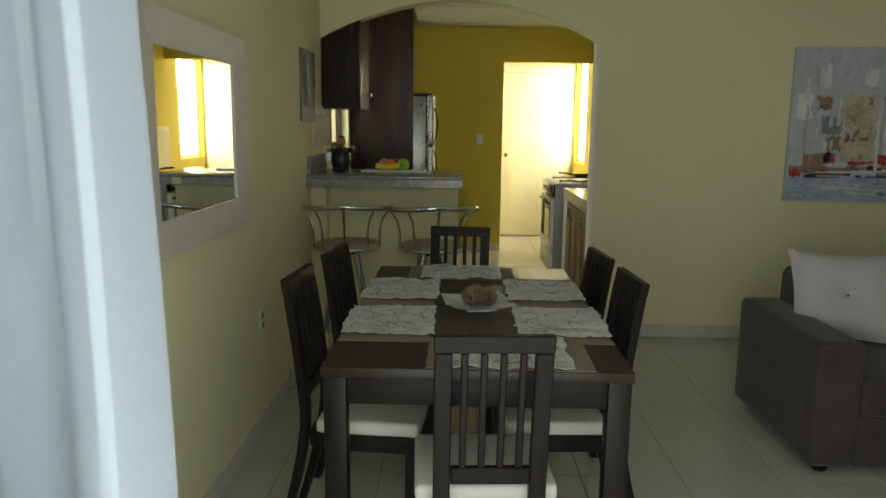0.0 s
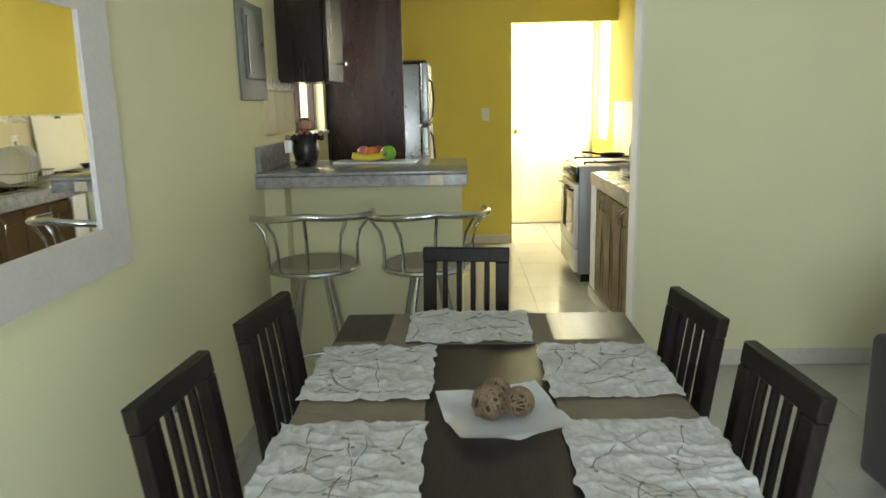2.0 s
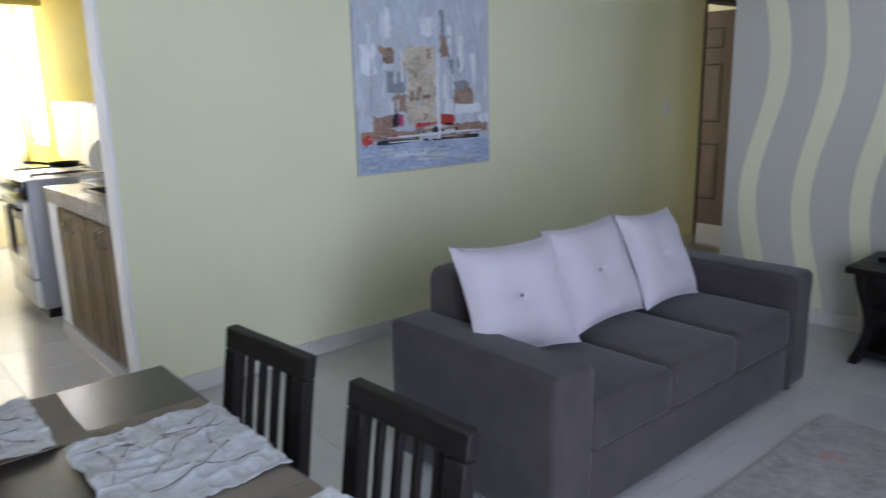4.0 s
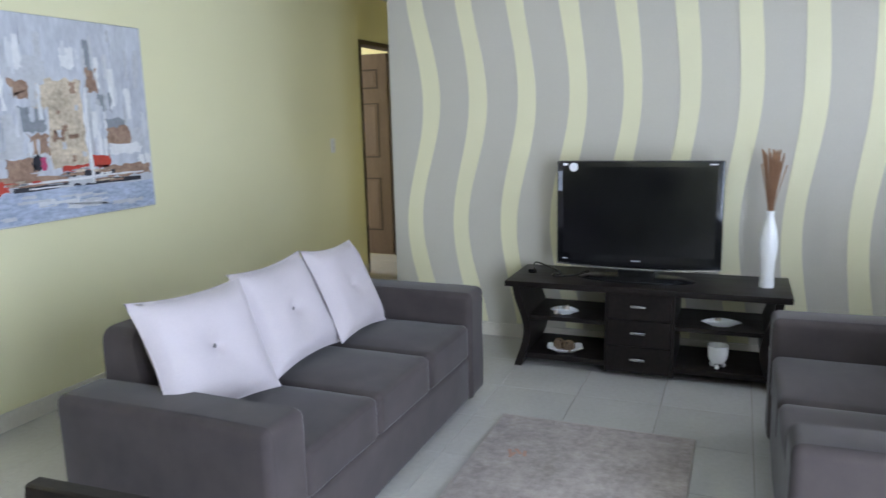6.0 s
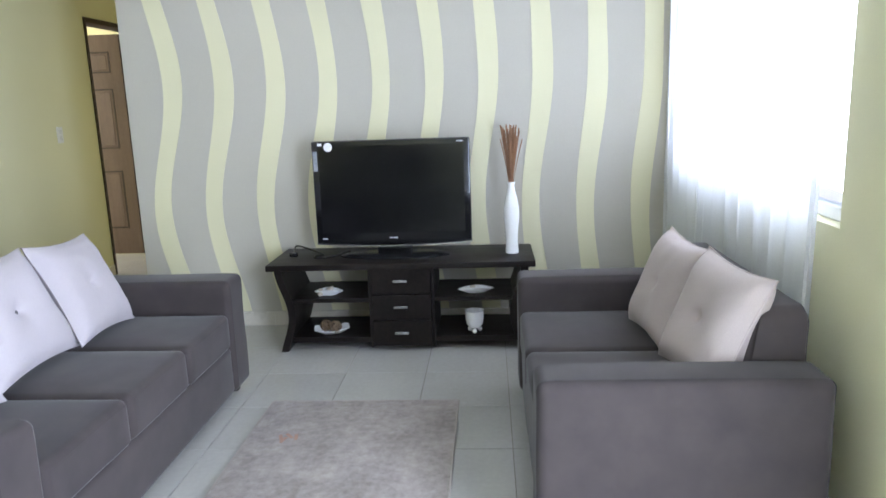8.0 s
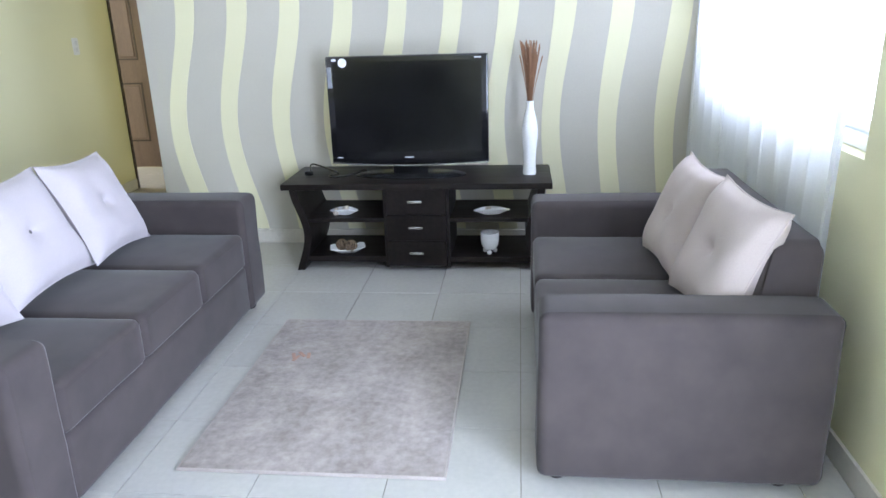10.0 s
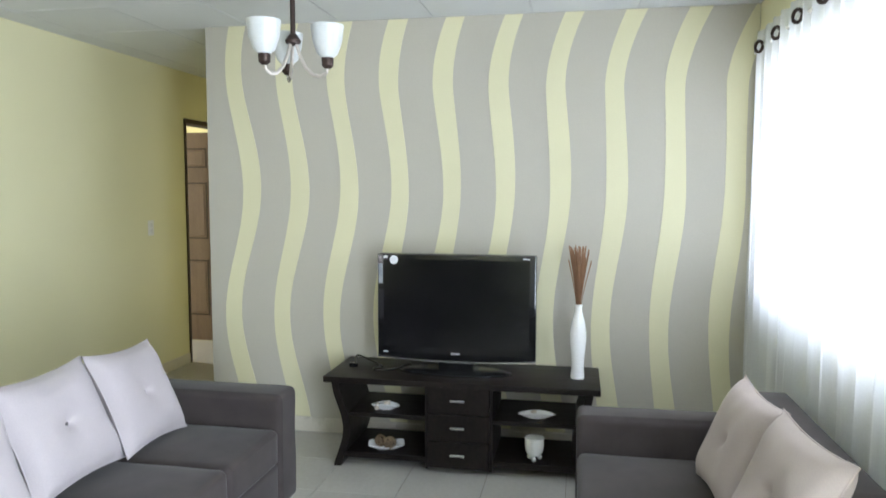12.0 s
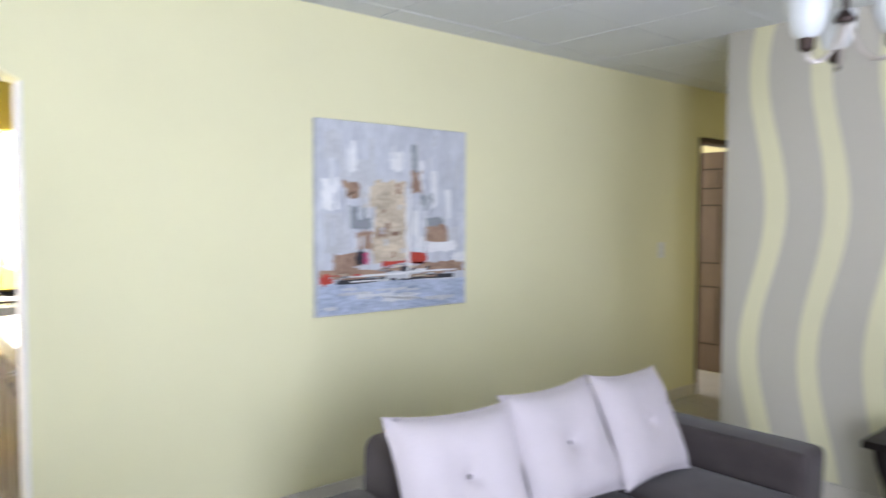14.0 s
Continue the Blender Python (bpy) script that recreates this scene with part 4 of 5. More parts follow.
for k in range(3):
    b = lathe_bm([(0.014 * math.sin(a), -0.014 * math.cos(a)) for a in [math.pi * j / 8 for j in range(9)]], 12)
    b.transform(Matrix.Translation((0.03 * math.cos(2.1 * k + 3.1), 0.03 * math.sin(2.1 * k + 3.1), 0.0165)))
    part("foot", b, M["ceramic"], pot)

# ---- mirror ----
mirror = thing("wall_mirror", "rectangular wall mirror in a broad pale silver frame", "mirror")
MY0, MY1, MZ0, MZ1, MW = 4.190, 5.140, 0.978, 1.688, 0.103


def mitred(a0, a1, z0, z1):
    """Four mitred frame bars on the wall x = XL."""
    o = [(a0, z0), (a1, z0), (a1, z1), (a0, z1)]
    i = [(a0 + MW, z0 + MW), (a1 - MW, z0 + MW), (a1 - MW, z1 - MW), (a0 + MW, z1 - MW)]
    out = []
    for k in range(4):
        j = (k + 1) % 4
        bm = bmesh.new()
        q = [o[k], o[j], i[j], i[k]]
        back = [bm.verts.new((XL + 0.001, y, z)) for y, z in q]
        front = [bm.verts.new((XL + (0.030 if n < 2 else 0.016), y, z)) for n, (y, z) in enumerate(q)]
        bm.faces.new(back)
        bm.faces.new(front[::-1])
        for n in range(4):
            bm.faces.new((back[n], back[(n + 1) % 4], front[(n + 1) % 4], front[n]))
        bmesh.ops.recalc_face_normals(bm, faces=bm.faces)
        out.append(bm)
    return out


for bm in mitred(MY0, MY1, MZ0, MZ1):
    part("frame_bar", bm, M["frame_white"], mirror)
part("mirror_glass", box_bm(XL + 0.004, XL + 0.010, MY0 + MW - 0.004, MY1 - MW + 0.004, MZ0 + MW - 0.004, MZ1 - MW + 0.004), M["mirror"], mirror, "clear mirror glass")
for b in ((MY0 + MW, MY0 + MW + 0.006, MZ0 + MW, MZ1 - MW), (MY1 - MW - 0.006, MY1 - MW, MZ0 + MW, MZ1 - MW)):
    part("inner_edge", box_bm(XL + 0.0105, XL + 0.0165, *b), M["frame_white"], mirror, "narrow inner bead")

# ---- electrical things ----
panel = thing("fuse_box", "grey steel electrical panel set in the wall", "fuse box")
part("cover", box_bm(XL + 0.001, XL + 0.010, 6.266, 6.655, 1.383, 1.782, 0.003, 1), M["panel_grey"], panel)
pd = part("panel_door", box_bm(XL + 0.0105, XL + 0.020, 6.335, 6.59, 1.47, 1.75, 0.003, 1), M["panel_grey"], panel)
part("hinge", box_bm(XL + 0.0205, XL + 0.026, 6.35, 6.365, 1.49, 1.72, 0.002, 1), M["steel"], pd, "bright hinge strip")
part("latch", box_bm(XL + 0.0205, XL + 0.027, 6.565, 6.58, 1.59, 1.63, 0.002, 1), M["steel"], pd)


def wall_plate(name, label, category, m, toggles):
    """A small plate in local x, z that faces -y."""
    r = thing(name, label, category, m)
    part("plate", box_bm(-0.036, 0.036, -0.007, -0.0005, -0.058, 0.058, 0.003, 1), M["white_trim"], r)
    for k in range(toggles):
        z = 0.022 * (2 * k - toggles + 1)
        part("insert", box_bm(-0.016, 0.016, -0.0105, -0.0075, z - 0.014, z + 0.014, 0.002, 1), M["white_enamel"] if "switch" in name else M["panel_grey"], r)
    return r


wall_plate("light_switch", "cream double light switch on the hall wall", "light switch", pose(5.50, YP, 1.161), 2)
wall_plate("light_switch", "cream light switch on the yellow kitchen wall", "light switch", pose(0.720, YK, 1.231), 1)
wall_plate("power_outlet", "white double power outlet low on the wall", "power outlet", pose(XL, 5.358, 0.501, 0, 0, 90), 2)

# ---- painting ----
canvas = thing("painting", "unframed abstract harbour painting in grey, rust and blue", "painting")
PX0, PX1, PZ0, PZ1 = 2.556, 3.515, 0.921, 1.875


def paint(name, c, v=0.15, tint=None):
    return mat(name, c, 0.6, vary=v, scale=9, fine=45, bump=0.0012, tint=tint)


PM = {"light": paint("paint_light_grey", (0.62, 0.63, 0.65), 0.1), "ground": stretched(paint("paint_grey_white", (0.46, 0.48, 0.53), 0.12, (0.56, 0.575, 0.61)), 1.2, 1, 0.4), "white": paint("paint_white", (0.74, 0.74, 0.74), 0.12), "rust": paint("paint_rust", (0.29, 0.17, 0.115), 0.35, (0.34, 0.23, 0.16)), "sand": paint("paint_sand", (0.46, 0.38, 0.27), 0.35, (0.58, 0.50, 0.38)), "red": paint("paint_red", (0.45, 0.05, 0.03), 0.2), "black": paint("paint_black", (0.03, 0.03, 0.04), 0.2), "blue": stretched(paint("paint_blue_grey", (0.30, 0.36, 0.48), 0.25, (0.44, 0.49, 0.60)), 0.6, 1, 1.6), "grey": paint("paint_mid_grey", (0.25, 0.27, 0.29), 0.25), "pale": paint("paint_pale_grey", (0.52, 0.53, 0.55), 0.15), "pink": paint("paint_magenta", (0.45, 0.05, 0.14), 0.2)}
part("canvas", box_bm(PX0, PX1, YP - 0.030, YP - 0.001, PZ0, PZ1, 0.003, 1), PM["ground"], canvas)


def stroke(u0, u1, v0, v1, key, layer, ragged=0.012, seed=0):
    """A brush patch; u from the left, v from the top, both 0 to 1."""
    ragged = min(ragged, 0.22 * (u1 - u0), 0.22 * (v1 - v0))
    rng = random.Random(seed + int(1000 * u0) + int(7000 * v0))
    bm = bmesh.new()
    w, h = PX1 - PX0, PZ1 - PZ0
    pts = []
    per = 7
    for k in range(per):
        pts.append((u0 + (u1 - u0) * k / per, v0))
    for k in range(per):
        pts.append((u1, v0 + (v1 - v0) * k / per))
    for k in range(per):
        pts.append((u1 - (u1 - u0) * k / per, v1))
    for k in range(per):
        pts.append((u0, v1 - (v1 - v0) * k / per))
    y = YP - 0.0302 - 0.0009 * layer - 0.000004 * (len(canvas.children) % 200)
    vs = [bm.verts.new((PX0 + w * min(0.995, max(0.005, u + rng.uniform(-ragged, ragged))), y, PZ1 - h * min(0.995, max(0.005, v + rng.uniform(-ragged, ragged))))) for u, v in pts]
    back = [bm.verts.new((q.co.x, YP - 0.0297, q.co.z)) for q in vs]
    bm.faces.new(vs)
    for k in range(len(vs)):
        bm.faces.new((vs[k], back[k], back[(k + 1) % len(vs)], vs[(k + 1) % len(vs)]))
    bmesh.ops.recalc_face_normals(bm, faces=bm.faces)
    part("brush_stroke", bm, PM[key], canvas, smooth=False)


STROKES = [(0.0, 1.0, 0.84, 1.0, "blue", 1), (0.03, 0.13, 0.30, 0.46, "white", 1), (0.14, 0.36, 0.20, 0.32, "pale", 1), (0.16, 0.27, 0.31, 0.39, "rust", 2), (0.27, 0.36, 0.32, 0.44, "sand", 2),
           (0.05, 0.20, 0.47, 0.68, "pale", 1), (0.20, 0.33, 0.44, 0.56, "grey", 1), (0.23, 0.34, 0.57, 0.68, "rust", 2), (0.22, 0.33, 0.66, 0.72, "pale", 3), (0.35, 0.56, 0.30, 0.74, "sand", 2), (0.38, 0.44, 0.34, 0.70, "sand", 3), (0.49, 0.53, 0.31, 0.37, "rust", 4), (0.37, 0.43, 0.55, 0.60, "rust", 4),
           (0.58, 0.61, 0.12, 0.72, "pale", 2), (0.60, 0.66, 0.24, 0.36, "rust", 3), (0.60, 0.64, 0.10, 0.28, "grey", 2), (0.56, 0.70, 0.46, 0.70, "white", 1), (0.66, 0.75, 0.37, 0.46, "grey", 2), (0.70, 0.83, 0.50, 0.57, "grey", 1), (0.70, 0.85, 0.54, 0.63, "rust", 3), (0.71, 0.92, 0.63, 0.69, "white", 3),
           (0.80, 0.95, 0.55, 0.66, "pale", 1), (0.64, 0.68, 0.18, 0.34, "white", 1), (0.74, 0.78, 0.24, 0.44, "white", 1), (0.84, 0.88, 0.34, 0.50, "white", 1), (0.90, 0.99, 0.70, 0.76, "white", 2), (0.10, 0.26, 0.68, 0.78, "rust", 3), (0.24, 0.29, 0.67, 0.74, "black", 3), (0.28, 0.31, 0.68, 0.74, "pink", 4),
           (0.02, 0.42, 0.77, 0.82, "rust", 4), (0.40, 0.56, 0.73, 0.76, "red", 4), (0.58, 0.70, 0.69, 0.75, "red", 4), (0.42, 0.72, 0.765, 0.79, "black", 5), (0.68, 0.98, 0.75, 0.81, "rust", 4), (0.12, 0.90, 0.815, 0.838, "black", 5), (0.08, 0.60, 0.797, 0.808, "white", 6), (0.20, 0.44, 0.826, 0.833, "white", 6), (0.60, 0.92, 0.79, 0.80, "white", 6), (0.02, 0.09, 0.79, 0.84, "red", 5), (0.62, 0.70, 0.765, 0.79, "white", 6),
           (0.42, 0.56, 0.785, 0.83, "pale", 5), (0.57, 0.585, 0.34, 0.83, "white", 7), (0.24, 0.48, 0.885, 0.92, "light", 2), (0.40, 0.66, 0.92, 0.95, "light", 3), (0.80, 0.90, 0.94, 0.97, "pale", 2), (0.20, 0.24, 0.10, 0.26, "white", 1), (0.32, 0.36, 0.08, 0.20, "pale", 1), (0.45, 0.56, 0.14, 0.24, "white", 1), (0.05, 0.12, 0.06, 0.20, "pale", 1)]
for s in STROKES:
    stroke(*s)
rng = random.Random(21)
for i in range(70):
    u, v = rng.uniform(0.03, 0.95), rng.uniform(0.03, 0.62)
    if 0.31 < u < 0.57 and v > 0.13:
        continue
    stroke(u, u + rng.uniform(0.008, 0.03), v, v + rng.uniform(0.05, 0.18), rng.choice(("light", "pale", "pale", "ground")), rng.choice((2, 3)), 0.006)
for i in range(30):
    u, v = rng.uniform(0.03, 0.85), rng.uniform(0.86, 0.97)
    stroke(u, u + rng.uniform(0.05, 0.14), v, v + rng.uniform(0.006, 0.016), rng.choice(("blue", "pale", "blue")), rng.choice((2, 3)), 0.004)
for i in range(26):
    u, v = rng.uniform(0.04, 0.85), rng.uniform(0.74, 0.83)
    stroke(u, u + rng.uniform(0.03, 0.10), v, v + rng.uniform(0.006, 0.014), rng.choice(("rust", "rust", "grey", "pale", "red", "sand")), rng.choice((6, 7)), 0.004)
for i in range(24):
    u, v = rng.uniform(0.36, 0.53), rng.uniform(0.32, 0.72)
    stroke(u, u + rng.uniform(0.01, 0.03), v, v + rng.uniform(0.01, 0.04), rng.choice(("sand", "rust", "pale", "sand")), rng.choice((4, 5)), 0.006)

# ---- ceiling lamp ----
lamp = thing("ceiling_lamp", "three-arm ceiling lamp with bronze stem and frosted glass shades", "ceiling lamp", pose(3.185, 4.780, 0) @ Matrix.Diagonal((0.9, 0.9, 1, 1)))
M["frosted"] = mat("frosted_glass", (0.60, 0.62, 0.61), 0.35, vary=0.05, scale=18, fine=60)
M["arm_metal"] = mat("champagne_metal", (0.60, 0.55, 0.50), 0.3, metal=0.7, vary=0.1)
part("canopy", lathe_bm([(0.004, CEIL - 0.030), (0.03, CEIL - 0.028), (0.058, CEIL - 0.012), (0.060, CEIL - 0.0005)], 24), M["brass"], lamp, "brass ceiling cap")
part("cord", tube_bm([(0, 0, CEIL - 0.029), (0, 0, CEIL - 0.235)], 0.0035, 6), M["white_trim"], lamp)
part("cone", lathe_bm([(0.006, CEIL - 0.130), (0.018, CEIL - 0.118), (0.044, CEIL - 0.080), (0.042, CEIL - 0.076), (0.004, CEIL - 0.074)], 20), M["dark_metal"], lamp)
part("stem", tube_bm([(0, 0, CEIL - 0.235), (0, 0, CEIL - 0.370)], 0.011, 10), M["dark_metal"], lamp)
part("hub", lathe_bm([(0.006, CEIL - 0.413), (0.03, CEIL - 0.405), (0.034, CEIL - 0.395), (0.016, CEIL - 0.371), (0.006, CEIL - 0.365)], 18), M["dark_metal"], lamp)
for k in range(3):
    a = radians(32 + 120 * k)
    dx, dy = math.cos(a), math.sin(a)
    zb = CEIL - 0.400
    path = [(dx * r, dy * r, zb + z) for r, z in ((0.012, 0.0), (0.03, -0.05), (0.055, -0.098), (0.088, -0.125), (0.120, -0.130), (0.145, -0.118), (0.150, -0.100))]
    arm = part("arm", tube_bm(path, 0.0075, 8), M["arm_metal"], lamp)
    cup = lathe_bm([(0.010, -0.103), (0.024, -0.092), (0.026, -0.062), (0.018, -0.060)], 16)
    cup.transform(Matrix.Translation((dx * 0.15, dy * 0.15, zb)))
    part("lamp_holder", cup, M["dark_metal"], lamp)
    sh = lathe_bm([(0.022, -0.064), (0.045, -0.045), (0.062, 0.0), (0.070, 0.058), (0.067, 0.058), (0.058, 0.0), (0.042, -0.040), (0.02, -0.058)], 26)
    sh.transform(Matrix.Translation((dx * 0.15, dy * 0.15, zb)))
    part("shade", sh, M["frosted"], lamp, "frosted white bell-shaped glass shade")

# ---- breakfast bar ----
CX1 = 0.503
structure("wall_bar", boxes((XL, 0.480, 6.64, 6.78, 0, 1.012), (XL, -0.31, 6.52, 6.639, 0, 1.012)), M["wall"], "low pale yellow wall carrying the breakfast bar", "wall")
bar = thing("bar_counter", "grey speckled granite breakfast bar top", "counter")
part("slab", box_bm(XL, CX1, 6.388, 7.06, 1.0125, 1.062, 0.003, 1), M["granite"], bar)
part("top_edge", box_bm(XL, CX1 + 0.004, 6.384, 7.064, 1.0635, 1.077, 0.004, 2), M["granite"], bar)
part("upstand", box_bm(XL + 0.001, XL + 0.022, 6.42, 6.95, 1.078, 1.185, 0.002, 1), M["granite"], bar, "granite upstand against the wall")
# Thin beige patch that paints the granite edge's bright reflection.
M["bar_glint"] = mat("painted_bar_glint", (0.72, 0.60, 0.46), 0.6, vary=0.08, scale=40)
bar_glint = thing("paper_label", "small beige patch painting a reflection on the bar edge", "label")
part("glint_patch", box_bm(0.345, 0.40, 6.3865, 6.3877, 1.018, 1.058), M["bar_glint"], bar_glint)


def bar_stool(m):
    s = thing("bar_stool", "chrome bar stool with round seat and curved back rail", "bar stool", m, "stools at the breakfast bar")
    seat_z = 0.672
    part("seat", lathe_bm([(0.004, seat_z - 0.004), (0.176, seat_z - 0.004), (0.184, seat_z + 0.008), (0.176, seat_z + 0.020), (0.004, seat_z + 0.026)], 32), mat_seat, s, "beige round padded seat")
    part("seat_ring", tube_bm([(0.192 * math.cos(a), 0.192 * math.sin(a), seat_z - 0.002) for a in [2 * math.pi * k / 36 for k in range(36)]], 0.0115, 8, close=True), M["chrome"], s)
    part("bearing", lathe_bm([(0.05, seat_z - 0.05), (0.05, seat_z - 0.02), (0.03, seat_z - 0.015), (0.03, seat_z - 0.006)], 16), M["dark_metal"], s)
    rail = []
    for k in range(25):
        a = radians(-90 - 98 + 196 * k / 24)
        r = 0.262
        rail.append((r * math.cos(a), r * math.sin(a) * 0.92, 0.924 - 0.024 * abs(math.cos(a))))
    part("back_rail", tube_bm(rail, 0.0145, 10), M["chrome"], s)
    for k in range(5):
        a = radians(-90 - 82 + 164 * k / 4)
        c, d = math.cos(a), math.sin(a)
        part("back_bar", tube_bm([(0.192 * c, 0.192 * d, seat_z), (0.194 * c, 0.193 * d, seat_z + 0.09), (0.208 * c, 0.20 * d, seat_z + 0.16), (0.258 * c, 0.24 * d, 0.924 - 0.024 * abs(c))], 0.0072, 8), M["chrome"], s)
    for k in range(4):
        a = radians(45 + 90 * k)
        c, d = math.cos(a), math.sin(a)
        leg = part("leg", tube_bm([(0.075 * c, 0.075 * d, seat_z - 0.03), (0.125 * c, 0.125 * d, 0.42), (0.225 * c, 0.225 * d, 0.012)], 0.012, 9), M["chrome"], s)
        f = lathe_bm([(0.013, 0), (0.016, 0.004), (0.015, 0.022)], 10)
        f.transform(Matrix.Translation((0.226 * c, 0.226 * d, 0)))
        part("rubber_foot", f, M["black_plastic"], leg)
    part("foot_ring", tube_bm([(0.185 * math.cos(a), 0.185 * math.sin(a), 0.20) for a in [2 * math.pi * k / 36 for k in range(36)]], 0.0085, 8, close=True), M["chrome"], s)
    return s


mat_seat = mat("beige_vinyl", (0.33, 0.29, 0.21), 0.45, vary=0.1, scale=9, fine=120)
stool = bar_stool(pose(-0.169, 6.400, 0, 0, 0, 4))
copy_thing(stool, pose(0.328, 6.395, 0, 0, 0, 12))

# ---- things on the bar ----
BZ = 1.0775
tray = box_bm(-0.20, 0.20, -0.085, 0.085, 0.0, 0.010, 0.004, 2)
solid("tray", tray, M["ceramic"], "flat white rectangular tray with fruit on the bar", "tray", pose(0.07, 6.85, BZ, 0, 0, -4))


def fruit(name, r, m, color, label, squash=0.92, stem=True):
    f = thing(name, label, name, m)
    mt = mat(name + "_skin", color, 0.3, vary=0.18, scale=30, fine=120)
    prof = [(r * math.sin(a) * (1 + 0.06 * math.cos(a)), -r * squash * math.cos(a) + (0.10 * r if k in (0,) else 0) - (0.22 * r if k == 12 else 0)) for k, a in enumerate([math.pi * k / 12 for k in range(13)])]
    part("flesh", lathe_bm(prof, 20), mt, f)
    if stem:
        part("stem", tube_bm([(0, 0, r * 0.70), (0.002, 0, r * 1.05)], 0.0016, 5), M["twig"], f)
    return f


fruit("apple", 0.039, pose(0.128, 6.83, BZ + 0.010 + 0.037), (0.22, 0.50, 0.04), "shiny green apple on the white tray")
fruit("apple", 0.037, pose(0.075, 6.885, BZ + 0.010 + 0.035), (0.45, 0.03, 0.05), "dark red apple on the white tray")
fruit("orange", 0.036, pose(0.048, 6.835, BZ + 0.010 + 0.034), (0.75, 0.20, 0.03), "round orange on the white tray", 0.96, False)
fruit("peach", 0.037, pose(0.005, 6.88, BZ + 0.010 + 0.035), (0.60, 0.17, 0.14), "blushed red peach on the white tray", 0.95, False)
banana = thing("banana", "yellow banana lying in front of the fruit", "banana", pose(0.035, 6.79, BZ + 0.0285))
part("peel", tube_bm([(-0.075 + 0.15 * t, 0.012 * math.sin(math.pi * t), 0.012 * (1 - math.sin(math.pi * t))) for t in [k / 12 for k in range(13)]], 0.0165, 10), mat("banana_peel", (0.80, 0.62, 0.05), 0.45, vary=0.12, scale=25), banana)
part("tip", tube_bm([(0.075, 0.0, 0.012), (0.092, -0.004, 0.02)], 0.006, 6), M["twig"], banana)

# round figurine, one mesh with painted areas


def ball_bm(r, centre, squash=1.0, sides=16):
    b = lathe_bm([(r * math.sin(math.pi * k / 10), -r * squash * math.cos(math.pi * k / 10)) for k in range(11)], sides)
    b.transform(Matrix.Translation(centre))
    return b


def painted(bm, pieces, slot):
    """Join pieces into bm and give their faces one paint slot."""
    first = len(bm.faces)
    for p in pieces:
        join(bm, p)
    bm.faces.ensure_lookup_table()
    for f in bm.faces[first:]:
        f.material_index = slot


fig = lathe_bm([(0.035, 0.0), (0.050, 0.01), (0.062, 0.06), (0.062, 0.09), (0.050, 0.130), (0.030, 0.152), (0.018, 0.158)], 24)
for s in (-1, 1):
    tube_bm([(s * 0.045, 0, 0.135), (s * 0.076, -0.02, 0.112 if s < 0 else 0.128), (s * 0.074, -0.052, 0.128 if s < 0 else 0.146)], 0.015, 8, bm=fig)
    join(fig, ball_bm(0.026, (s * 0.028, -0.055, 0.014), 0.55))
painted(fig, [ball_bm(0.030, (0, -0.006, 0.186), 1.05), ball_bm(0.013, (-0.076, -0.062, 0.134)), ball_bm(0.013, (0.076, -0.064, 0.152))], 1)
painted(fig, [ball_bm(0.026, (0, 0.002, 0.210), 0.55)], 2)
painted(fig, [box_bm(-0.026, -0.004, -0.052, -0.036, 0.146, 0.162, 0.004, 1), box_bm(0.004, 0.026, -0.052, -0.036, 0.146, 0.162, 0.004, 1)], 3)
painted(fig, [box_bm(-0.094, -0.058, -0.064, -0.046, 0.062, 0.122, 0.005, 2)], 4)
painted(fig, [lathe_bm([(0.004, 0.166), (0.030, 0.166), (0.032, 0.170), (0.004, 0.171)], 16)], 2)
figurine = solid("figurine", fig, mat("black_glazed_figurine", (0.022, 0.019, 0.019), 0.25, vary=0.3, scale=14), "round black glazed figurine with a white cloth, standing on the bar", "figurine", pose(-0.262, 6.80, BZ, 0, 0, 8))
for c in (mat("figurine_tan", (0.40, 0.20, 0.11), 0.4), mat("figurine_brown", (0.07, 0.035, 0.022), 0.4), mat("figurine_red", (0.35, 0.03, 0.03), 0.35), M["ceramic"]):
    figurine.data.materials.append(c)

# ---- kitchen units ----
upper = thing("wall_cabinet", "dark wooden wall cabinet hung beside the arch", "cabinet")
part("body", box_bm(XL + 0.001, -0.175, 6.905, 7.37, 1.468, 2.25, 0.002, 1), M["cabinet_wood"], upper)
for y0, y1 in ((6.907, 7.368),):
    d = part("door", box_bm(-0.1735, -0.153, y0, y1, 1.472, 2.246, 0.003, 1), M["cabinet_wood"], upper)
    k = lathe_bm([(0.004, 0), (0.006, 0.012), (0.014, 0.02), (0.013, 0.028), (0.003, 0.031)], 14)
    k.transform(pose(-0.153, y1 - 0.05, 1.57, 0, 90))
    part("knob", k, M["chrome"], d, "round chrome knob")

tall = thing("tall_panel", "tall dark reddish wooden panel beside the refrigerator", "panel")
part("board", box_bm(XL + 0.001, 0.108, 8.14, 8.175, 0, 2.33, 0.003, 1), M["cabinet_wood"], tall)
part("edge_strip", box_bm(0.1085, 0.113, 8.14, 8.175, 0, 2.33), M["base_wood"], tall)
part("top_board", box_bm(XL + 0.001, 0.10, 8.176, 8.90, 2.29, 2.33, 0.003, 1), M["cabinet_wood"], tall)

fridge = thing("refrigerator", "stainless steel two-door refrigerator with curved handles", "refrigerator")
part("body", box_bm(XL + 0.03, 0.215, 8.205, 8.86, 0.02, 1.607, 0.01, 2), M["steel"], fridge)
